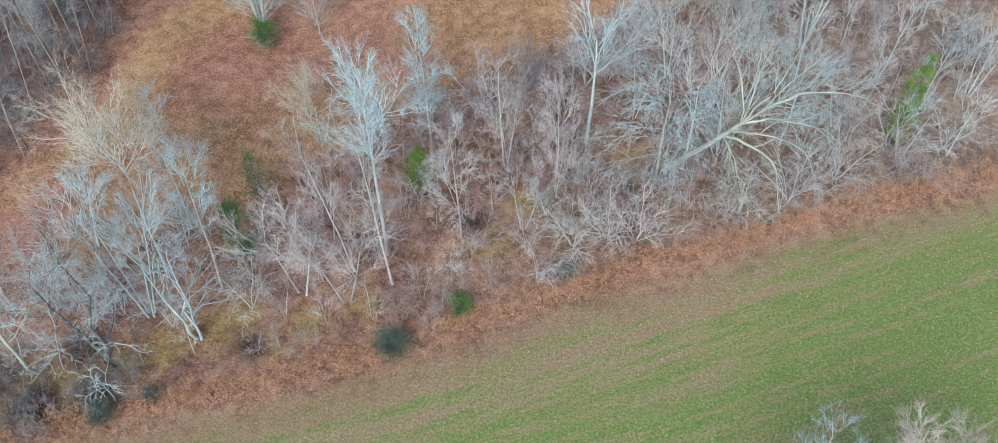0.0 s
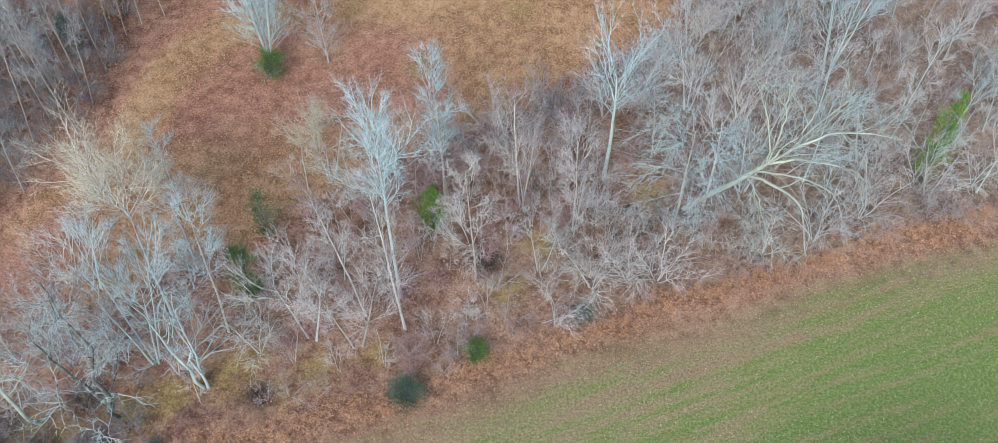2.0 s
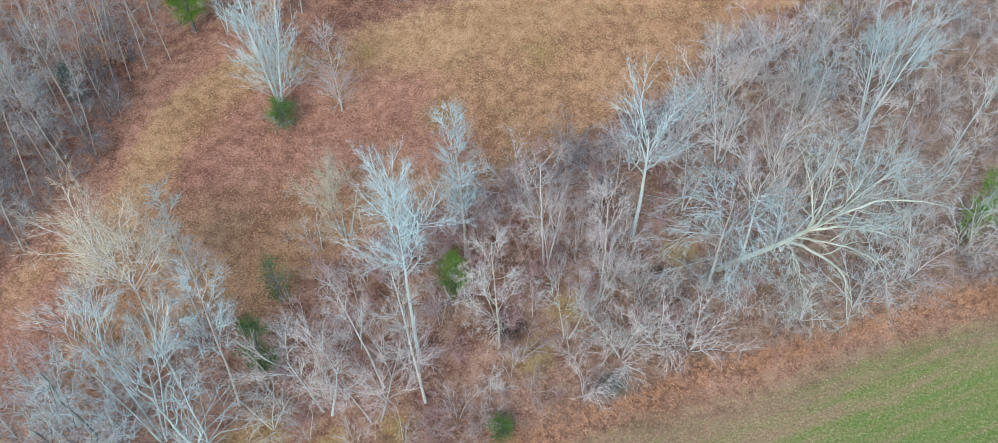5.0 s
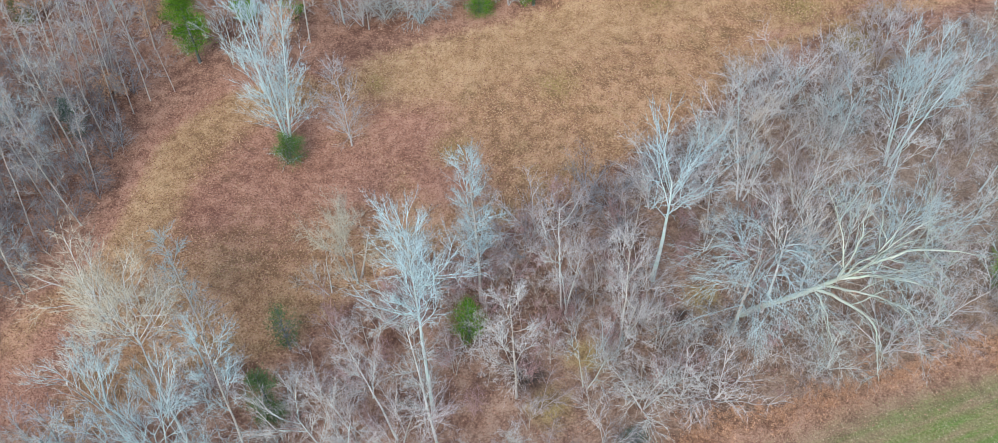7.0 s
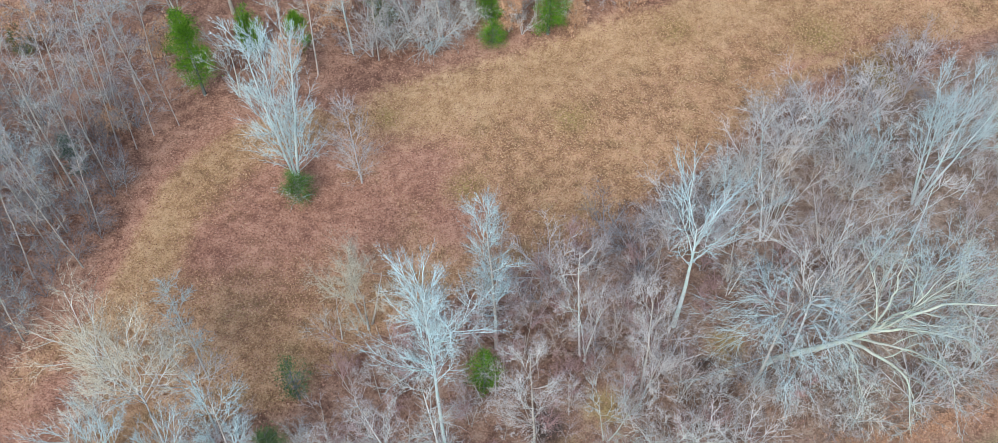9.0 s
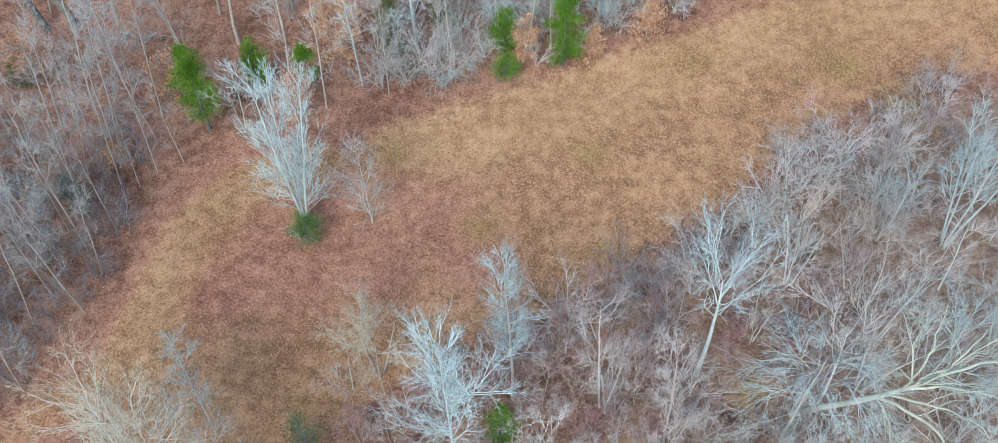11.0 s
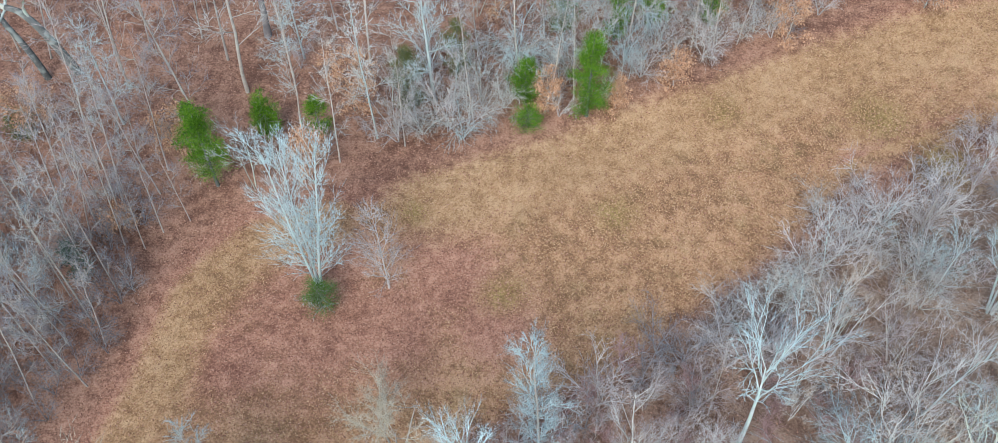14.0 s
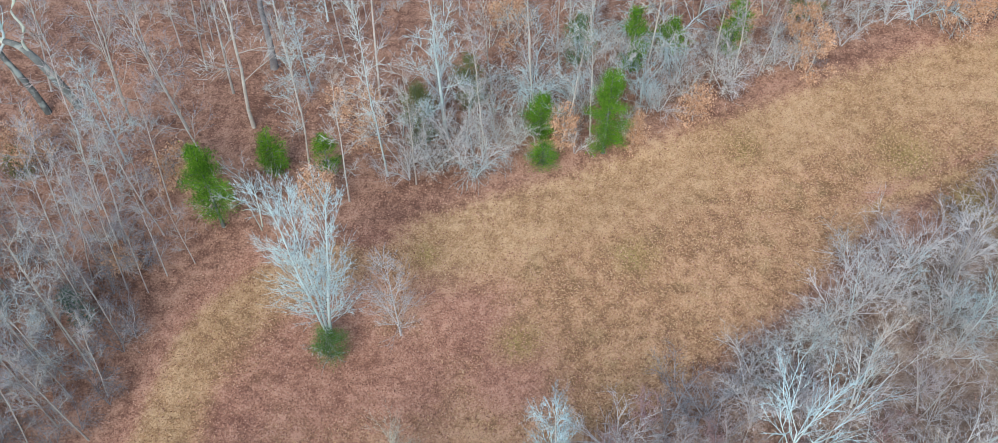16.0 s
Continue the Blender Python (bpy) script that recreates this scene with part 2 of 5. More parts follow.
def relief(x, y):
    """Low swells of the ground."""
    rough = np.clip(0.25 + (y - line_y(FIELD_EDGE, x)) * 0.2, 0.25, 1)
    return rough * (0.10 * np.sin(0.31 * x + 0.23 * y) * np.sin(0.17 * x - 0.37 * y + 1.3) + 0.05 * np.sin(0.9 * x + 1.7) * np.sin(0.8 * y - 0.6 * x))


def zone_weights(x, y):
    f = np.clip(0.5 + (line_y(FIELD_EDGE, x) - y) / 4.0, 0, 1) * np.clip((y - 8.6 - 0.4 * x) / 2.5, 0, 1)
    br = np.clip(0.5 + (line_y(BRACKEN_EDGE, x) - y) / 1.4, 0, 1)
    me = np.clip(0.5 + inside(MEADOW, x, y) / 2.0, 0, 1)
    return f, br, me


RED_SPOTS = [(-16, 47.9, 4.7), (-20, 45.5, 2.6), (-12, 47.6, 3.4), (-15.5, 51, 3), (-9, 50.5, 3), (-10, 53, 2), (-6.5, 47.5, 2.5), (-28.5, 33, 3.0), (-26.5, 36, 2.0)]
TAN_LINES = [[(-16.0, 54.3), (-19.6, 52.6), (-21.4, 50.8), (-22.7, 48.4), (-23.3, 46.2), (-23.8, 43.6), (-24.6, 40.6)], [(-10, 55.6), (-2, 58.6), (6, 62.2), (14, 65.8), (25, 69.5), (40, 75)]]


def red_weight(x, y):
    """Fallen leaves: about the white tree and in a band along the edge of the woods."""
    d = inside(MEADOW, x, y)
    edge = np.clip(1.3 - np.abs(d - 0.2) / 1.4, 0, 1) * np.clip(1 - 1.2 * along(x, y, TAN_LINES[0], 1.8), 0, 1) * (y > 40 + 0.45 * (x + 27))
    return np.maximum(blobs(x, y, RED_SPOTS) * np.clip(1 - 1.5 * along(x, y, TAN_LINES[0], 2.4), 0, 1), edge)


def strip_weight(x, y):
    """The floor of the hedge strip: old grass and duff under the trees, barest of leaves in the east."""
    return np.clip((46 + 0.5 * (x + 5) - y) / 3, 0, 1) * np.clip((x + 30) / 60, 0.35, 0.95) * (1 - 0.8 * zone_weights(x, y)[2])


def tan_weight(x, y):
    return np.maximum(0.8 * np.clip(along(x, y, TAN_LINES[0], 2.2) * 1.5, 0, 1), np.clip(along(x, y, TAN_LINES[1], 4.2) * 1.5, 0, 1))


YELLOW_SPOTS = [(0.5, 54.9, 1.3), (7.4, 62.3, 1.2), (-5.9, 49.4, 1.3), (-11, 54.8, 0.9), (20.1, 58.5, 2.0), (-15, 27.2, 1.6), (-13.9, 28.4, 1.0), (-0.5, 32.7, 1.2), (8.1, 39.3, 1.0), (1.5, 35.6, 1.1), (-22.8, 23.3, 1.8), (17, 62, 2), (-26.2, 21.5, 1.6), (-23.8, 20.9, 1.4), (-24.5, 24.0, 1.5), (-28, 22.5, 1.6), (-10.5, 27.6, 1.2), (-7.5, 28.6, 1.0), (-20.3, 25.2, 1.5), (-18.2, 26.0, 1.4), (-12.6, 26.2, 1.1)]
# near-black ground patches: centre x, y and radius
DARK_SPOTS = [(-1.5, 34.5, 0.9), (-13.4, 26.1, 0.8), (6.8, 38.1, 0.5), (-24.5, 22.6, 1.4), (-27, 24, 1.6), (-21.3, 23.2, 1.2), (-28.5, 20.5, 1.5), (-22.5, 26.0, 1.2)]


def build_ground():
    def axis(lo, hi, step, far):
        core = np.arange(lo, hi + 0.01, step)
        out = np.geomspace(step * 2, far, 14)
        return np.concatenate([lo - out[::-1], core, hi + out])
    xs, ys = axis(-44, 40, 0.55, 2500), axis(8, 90, 0.55, 2500)
    gx, gy = np.meshgrid(xs, ys)
    v = np.stack([gx, gy, relief(gx, gy)], -1).reshape(-1, 3)
    nx, ny = len(xs), len(ys)
    i = (np.arange(ny - 1)[:, None] * nx + np.arange(nx - 1)).ravel()
    f = np.stack([i, i + 1, i + 1 + nx, i + nx], -1)
    me = bpy.data.meshes.new("ground")
    me.from_pydata(v.tolist(), [], f.tolist())
    me.polygons.foreach_set("use_smooth", np.ones(len(f), bool))
    x, y = v[:, 0], v[:, 1]
    fw, br, mw = zone_weights(x, y)
    zones = np.stack([fw, br * (1 - fw), mw, np.clip((line_y(FIELD_EDGE, x) - y) / 9.0 + np.clip((x - 8) / 24, 0, 0.65), 0, 1)], -1)
    spots = np.stack([red_weight(x, y), tan_weight(x, y) * 0.84, blobs(x, y, YELLOW_SPOTS) * 0.72, blobs(x, y, DARK_SPOTS)], -1)
    fl = me.attributes.new("floor", "FLOAT", "POINT")
    fl.data.foreach_set("value", strip_weight(x, y).astype(np.float32))
    for nm, data in (("zones", zones), ("spots", spots)):
        at = me.color_attributes.new(nm, "FLOAT_COLOR", "POINT")
        at.data.foreach_set("color", data.astype(np.float32).ravel())
    me.materials.append(M_GROUND)
    return tagged(new("ground", me), "ground of dry meadow, mown green field and leaf litter", "ground", kind="structure")


build_ground()


def base_at(x, y):
    return float(relief(np.array(x), np.array(y)))


# ---------------- meshes of tubes and small leaves ----------------
def mesh_part(name, v, f, material, parent=None, label="", smooth=True):
    me = bpy.data.meshes.new(name)
    me.from_pydata(v.tolist(), [], f if isinstance(f, list) else f.tolist())
    if smooth:
        me.polygons.foreach_set("use_smooth", np.ones(len(f), bool))
    me.materials.append(material)
    ob = new(name, me)
    if parent is not None:
        ob.parent = parent
    if label:
        tagged(ob, label)
    return ob


def crown_part(wood, wood_m, rest, rest_m, parent, name="crown", smooth=True):
    """The fine part of a tree: branches in one material, twigs or leaves in another."""
    v, f = joined([wood, rest])
    ob = mesh_part(name, v, f, wood_m, parent, smooth=smooth)
    ob.data.materials.append(rest_m)
    ob.data.polygons.foreach_set("material_index", np.repeat([0, 1], [len(wood[1]), len(rest[1])]))
    return tagged(ob, kind="stuff")


def unit(a):
    return a / np.maximum(np.linalg.norm(a, axis=-1, keepdims=True), 1e-9)


def tubes(P, R, sides, point=False):
    """Tubes along polylines P (n, k, 3) with radii R (n, k); point: each ends in a tip."""
    n, k, _ = P.shape
    t = unit(np.gradient(P, axis=1))
    ref = np.where(np.abs(t[..., 2:3]) > 0.9, np.array([1.0, 0.2, 0]), np.array([0.1, 0.2, 1.0]))
    u = unit(np.cross(t, ref))
    w = np.cross(t, u)
    a = np.arange(sides) * 2 * np.pi / sides
    v = P[:, :, None] + R[:, :, None, None] * (np.cos(a)[:, None] * u[:, :, None] + np.sin(a)[:, None] * w[:, :, None])
    j = np.arange(sides)
    j2 = (j + 1) % sides
    if point:
        body = v[:, :-1].reshape(n, -1, 3)
        v = np.concatenate([body, P[:, -1:]], 1)
        size = (k - 1) * sides + 1
        start = np.arange(n)[:, None, None] * size
        b = start + np.arange(k - 2)[None, :, None] * sides
        f = np.stack([b + j, b + j2, b + sides + j2, b + sides + j], -1).reshape(-1, 4).tolist()
        c = start[:, 0] + (k - 2) * sides
        tips = np.stack([c + j, c + j2, np.broadcast_to(start[:, 0] + size - 1, (n, sides))], -1).reshape(-1, 3).tolist()
        return v.reshape(-1, 3), f + tips
    b = (np.arange(n)[:, None, None] * k + np.arange(k - 1)[None, :, None]) * sides
    f = np.stack([b + j, b + j2, b + sides + j2, b + sides + j], -1).reshape(-1, 4)
    return v.reshape(-1, 3), f.tolist()


def joined(pieces):
    vs, fs, o = [], [], 0
    for v, f in pieces:
        vs.append(v)
        fs += [[i + o for i in face] for face in f]
        o += len(v)
    return np.concatenate(vs), fs


def grow(rng, P, R, n, span, length, angle, up, ratio, k, wobble, floor_r=0.006, fall=0.5, even=False):
    """n new shoots on the polylines P: they leave at an angle, bend up (or down) and taper."""
    m, kk, _ = P.shape
    seg = np.linalg.norm(P[:, -1] - P[:, 0], axis=1)
    own = rng.choice(m, n, p=seg / seg.sum())
    s = (np.linspace(0, 1, n) if even else rng.random(n)) * (span[1] - span[0]) + span[0]
    q = s * (kk - 1)
    i = np.minimum(q.astype(int), kk - 2)
    fr = (q - i)[:, None]
    start = P[own, i] * (1 - fr) + P[own, i + 1] * fr
    t = unit(P[own, i + 1] - P[own, i])
    r = R[own, i] * (1 - fr[:, 0]) + R[own, i + 1] * fr[:, 0]
    side = unit(np.cross(t, unit(rng.normal(size=(n, 3)))))
    if even:
        az = np.arange(n) * 2.4 + rng.normal(size=n) * 0.4
        e1 = unit(np.cross(t, np.array([1.0, 0.13, 0.05])))
        e2 = np.cross(t, e1)
        side = np.cos(az)[:, None] * e1 + np.sin(az)[:, None] * e2
    a = np.radians(rng.normal(angle, angle * 0.2, n))[:, None]
    d = unit(np.cos(a) * t + np.sin(a) * side)
    L = length * rng.uniform(0.65, 1.25, n) * (1 - fall * s)
    pts = [start]
    for j in range(1, k):
        d = unit(d + np.array([0, 0, up / (k - 1)]) + rng.normal(size=(n, 3)) * wobble)
        pts.append(pts[-1] + d * (L / (k - 1))[:, None])
    r0 = np.maximum(r * ratio, floor_r)
    taper = np.linspace(1, 0.3, k)
    return np.stack(pts, 1), np.maximum(r0[:, None] * taper, floor_r * 0.7)


def trunk_line(rng, h, r, lean=(0, 0), bend=(0, 0), k=9, wobble=0.03, base=(0, 0), dip=0.25):
    s = np.linspace(0, 1, k)
    p = np.stack([base[0] + h * (lean[0] * s + bend[0] * s * s), base[1] + h * (lean[1] * s + bend[1] * s * s), -dip + (h + dip) * s], -1)
    p[1:, :2] += np.cumsum(rng.normal(size=(k - 1, 2)) * wobble * h / k, 0)
    rad = r * (1 - 0.82 * s) ** 0.9
    rad[0] *= 1.25
    return p[None], rad[None]


def bare_tree(seed, h, r, bark_m, twig_m, name="bare_tree", stems=1, lean=(0, 0), bend=(0, 0), limbs=14, span=(0.3, 0.97), reach=0.36, angle=48, up=0.5,
              n2=90, n3=420, n4=1100, len2=0.15, len3=0.075, len4=0.04, wobble=0.09, droop=0.0, split=0.12, fall=0.55, twig_r=0.0110, mid_m=None, stem_spread=0.02, limb_r=0.42, outer=0.15, fork=38, k2=5, k3=3, sway=0.03, thick=0.055):
    """A leafless tree: trunk or stems, limbs, branches and a haze of twigs."""
    rng = np.random.default_rng(seed)
    root = new(name)
    lines = []
    for i in range(stems):
        az = i * 2 * math.pi / stems + seed
        off = (0.0, 0.0) if stems == 1 else (math.cos(az) * split, math.sin(az) * split)
        ln = (lean[0] + (off[0] * 0.6 if stems > 1 else 0) + rng.normal() * stem_spread, lean[1] + (off[1] * 0.6 if stems > 1 else 0) + rng.normal() * stem_spread)
        lines.append(trunk_line(rng, h * (1 if i == 0 else rng.uniform(0.8, 0.97)), r * (1 if i == 0 else 0.8), ln, bend, wobble=sway, base=(off[0] * 1.2, off[1] * 1.2)))
    for p, rad in lines:
        mesh_part("trunk" if stems == 1 else "stem", *tubes(p, rad, 8), bark_m, root)
    P0, R0 = np.concatenate([p for p, _ in lines]), np.concatenate([q for _, q in lines])
    P1, R1 = grow(rng, P0, R0, limbs * stems, span, h * reach, angle, up, limb_r, 8, wobble * 0.8, 0.018, fall, even=True)
    R1 = np.minimum(R1, thick)
    for i in range(len(P1)):
        mesh_part("limb", *tubes(P1[i:i + 1], R1[i:i + 1], 4), bark_m, root)
    top = P0[:, 4:], R0[:, 4:]
    P2, R2 = grow(rng, P1, R1, n2, (outer, 1.0), h * len2, fork, up * 0.6 - droop, 0.55, k2, wobble * 1.3, 0.014, 0.4)
    Pt, Rt = grow(rng, *top, max(8, n2 // 7), (0.2, 1.0), h * len2 * 0.9, fork, up * 0.5, 0.3, k2, wobble * 1.3, 0.014, 0.5)
    R2, Rt = np.minimum(R2, 0.021), np.minimum(Rt, 0.021)
    P2, R2 = np.concatenate([P2, Pt]), np.concatenate([R2, Rt])
    P3, R3 = grow(rng, P2, R2, n3, (0.1, 1.0), h * len3, fork * 1.1, up * 0.35 - droop, 0.6, k3, wobble * 1.4, twig_r * 1.1, 0.3)
    R3 = np.minimum(R3, twig_r * 1.35)
    P4, R4 = grow(rng, P3, R3, n4, (0.1, 1.0), h * len4, 40, up * 0.2 - droop, 0.7, 2, wobble, twig_r, 0.2)
    crown_part(tubes(P2, R2, 3, True), mid_m or bark_m, joined([tubes(P3, R3, 3, True), tubes(P4, R4, 3, True)]), twig_m, root)
    return root


def fork_out(rng, P, R, tips, sides, ratio, angle, up, k, wobble, floor_r, inner=0.3):
    """Each branch of P forks at its end into tips new ones and bears sides shoots along its length."""
    m, kk, _ = P.shape
    L = np.linalg.norm(np.diff(P, axis=1), axis=2).sum(1)
    first = unit(rng.normal(size=(m, 3)))
    pts, rads = [], []
    for j in range(tips + sides):
        if j < tips:
            s, bend = np.ones(m), angle * (0.4, 1.0, 1.15)[j] * rng.uniform(0.7, 1.3, m)
            thin = (0.88, 0.72, 0.6)[j]
            way = first * (1, -1, 1)[j] + rng.normal(size=(m, 3)) * 0.5
        else:
            s, bend = rng.uniform(inner, 0.92, m), angle * rng.uniform(1.0, 1.7, m)
            thin, way = 0.58, rng.normal(size=(m, 3))
        q = s * (kk - 1)
        i = np.minimum(q.astype(int), kk - 2)
        fr = (q - i)[:, None]
        a = np.arange(m)
        start = P[a, i] * (1 - fr) + P[a, i + 1] * fr
        t = unit(P[a, i + 1] - P[a, i])
        r = R[a, i] * (1 - fr[:, 0]) + R[a, i + 1] * fr[:, 0]
        side = unit(np.cross(t, np.cross(way, t)))
        ang = np.radians(bend)[:, None]
        d = unit(np.cos(ang) * t + np.sin(ang) * side)
        step = L * ratio * rng.uniform(0.7, 1.2, m) * (1.0 if j < tips else 0.9) / (k - 1)
        line = [start]
        for _ in range(1, k):
            d = unit(d + np.array([0, 0, up / (k - 1)]) + rng.normal(size=(m, 3)) * wobble)
            line.append(line[-1] + d * step[:, None])
        pts.append(np.stack(line, 1))
        rads.append(np.maximum(np.maximum(r * thin, floor_r)[:, None] * np.linspace(1, 0.6, k), floor_r * 0.7))
    return np.concatenate(pts), np.concatenate(rads)


def forked_tree(seed, h, r, bark_m, twig_m, mid_m=None, name="bare_tree", stems=1, clear=0.35, leader=0.5, limbs=8, limb_len=0.17, angle=42, up=0.35, sides=(1, 1, 2, 2), ratio=0.7, fork=26,
                wobble=0.07, lean=(0, 0), bend=(0, 0), split=0.15, stem_spread=0.03, sway=0.03, twig_r=0.009, limb_r=0.55, thick=0.06, fall=0.3, tips=2, flare=1.0, shoots=0, boughs=(), hang=None, coarse=1.2):
    """A leafless tree whose limbs fork again and again: a legible fan of branches, the twigs finest at its rim."""
    rng = np.random.default_rng(seed)
    root = new(name)
    tall = h * (clear + leader * (1 - clear))
    lines = []
    for i in range(stems):
        az = i * 2 * math.pi / stems + seed
        off = (0.0, 0.0) if stems == 1 else (math.cos(az) * split, math.sin(az) * split)
        ln = (lean[0] + off[0] * flare + rng.normal() * stem_spread, lean[1] + off[1] * flare + rng.normal() * stem_spread)
        lines.append(trunk_line(rng, tall * (1 if i == 0 else rng.uniform(0.82, 1.0)), r * (1 if i == 0 else 0.85), ln, bend, wobble=sway, base=(off[0] * 0.8, off[1] * 0.8)))
    for p, rad in lines:
        mesh_part("trunk" if stems == 1 else "stem", *tubes(p, rad, 7), bark_m, root)
    P0, R0 = np.concatenate([p for p, _ in lines]), np.concatenate([q for _, q in lines])
    P1, R1 = grow(rng, P0, R0, limbs * stems, (clear * h / tall, 1.0), h * limb_len, angle, up, limb_r, 6, wobble, 0.022, fall, even=stems == 1)
    R1 = np.minimum(R1, thick)
    for at, way in boughs:
        i = int(at * 8)
        u = np.linspace(0, 1, 6)[:, None]
        line = P0[0, i] + np.array(way) * np.hstack([u ** 0.8, u ** 0.8, u ** 1.3])
        line[1:-1] += rng.normal(size=(4, 3)) * 0.06
        P1, R1 = np.concatenate([P1, line[None]]), np.concatenate([R1, (R0[0, i] * 0.7 * np.linspace(1, 0.55, 6))[None]])
    for i in range(len(P1)):
        mesh_part("limb", *tubes(P1[i:i + 1], R1[i:i + 1], 5), bark_m, root)
    rise = up if hang is None else -hang * 2
    P, R = fork_out(rng, P1, R1, tips, sides[0], ratio, fork, rise * 0.5, 4, wobble, 0.016 * coarse)
    if shoots:
        Ps, Rs = grow(rng, P0, R0, shoots, (clear * h / tall * 0.9, 1.0), h * limb_len * 1.1, angle, up, 0.3, 4, wobble, 0.016, fall)
        P, R = np.concatenate([P, Ps]), np.concatenate([R, Rs])
    wood = [tubes(P, np.minimum(R, 0.036 * coarse), 4)]
    P, R = fork_out(rng, P, R, 2, sides[1], ratio, fork, rise * 0.4, 4, wobble, 0.0125 * coarse)
    wood.append(tubes(P, np.minimum(R, 0.021 * coarse), 3, True))
    P, R = fork_out(rng, P, np.minimum(R, 0.018), 2, sides[2], ratio, fork * 1.1, rise * 0.3, 2, wobble, twig_r * 1.15)
    fine = [tubes(P, np.minimum(R, twig_r * 1.4), 3, True)]
    if len(sides) > 3:
        P, R = fork_out(rng, P, R, 1, sides[3], ratio * 0.9, fork * 1.3, rise * 0.2, 2, wobble, twig_r)
        fine.append(tubes(P, np.minimum(R, twig_r), 3, True))
    crown_part(joined(wood), mid_m or bark_m, joined(fine), twig_m, root)
    return root


def shrub(seed, h, spread, twig_m, stems=9, n2=70, n3=300, n4=500, droop=0.0, name="bare_shrub", twig_r=0.0085, stem_m=None, wobble=0.12):
    """A leafless shrub: many stems from one stool, and fine twigs."""
    rng = np.random.default_rng(seed)
    root = new(name)
    k = 6
    az = np.arange(stems) * 2.4 + rng.normal(size=stems) * 0.3
    out = np.sqrt(rng.uniform(0.05, 1, stems)) * spread
    s = np.linspace(0, 1, k)
    hh = h * rng.uniform(0.65, 1.0, stems) * (1 - 0.25 * (out / spread) ** 2)
    P = np.stack([np.cos(az)[:, None] * out[:, None] * s ** 1.2, np.sin(az)[:, None] * out[:, None] * s ** 1.2,
                  -0.15 + (hh[:, None] + 0.15) * (s - droop * 0.45 * s ** 3)], -1)
    P[:, 1:, :2] += np.cumsum(rng.normal(size=(stems, k - 1, 2)) * 0.035 * h / k * 3, 1)
    R = np.maximum(0.011 * h ** 0.8 * rng.uniform(0.6, 1.2, stems)[:, None] * (1 - 0.75 * s), 0.008)
    for i in range(stems):
        mesh_part("stem", *tubes(P[i:i + 1], R[i:i + 1], 3, True), stem_m or twig_m, root)
    P2, R2 = grow(rng, P, R, n2, (0.2, 1.0), h * 0.34, 40, 0.25 - droop, 0.6, 3, wobble * 1.2, 0.011, 0.4)
    P3, R3 = grow(rng, P2, R2, n3, (0.1, 1.0), h * 0.19, 42, 0.15 - droop, 0.6, 2, wobble, twig_r, 0.3)
    P4, R4 = grow(rng, P3, R3, n4, (0.1, 1.0), h * 0.12, 40, 0.1 - droop, 0.7, 2, wobble, twig_r * 0.85, 0.2)
    crown_part(tubes(P2, R2, 3, True), stem_m or twig_m, joined([tubes(P3, R3, 3, True), tubes(P4, R4, 3, True)]), twig_m, root)
    return root


def leaf_quads(rng, c, d, size, fold=0.3, width=0.5):
    """Folded leaves (two triangles each) at points c, pointing along d."""
    n = len(c)
    d = unit(d)
    w = unit(np.cross(d, unit(rng.normal(size=(n, 3)))))
    nrm = np.cross(d, w)
    L = (size * rng.uniform(0.6, 1.3, n))[:, None]
    v = np.stack([c, c + d * L * 0.5 + w * L * width * 0.5 + nrm * L * fold * 0.3, c + d * L, c + d * L * 0.5 - w * L * width * 0.5 + nrm * L * fold * 0.3], 1)
    b = np.arange(n)[:, None] * 4
    f = np.concatenate([b + np.array([0, 1, 2]), b + np.array([0, 2, 3])])
    return v.reshape(-1, 3), f


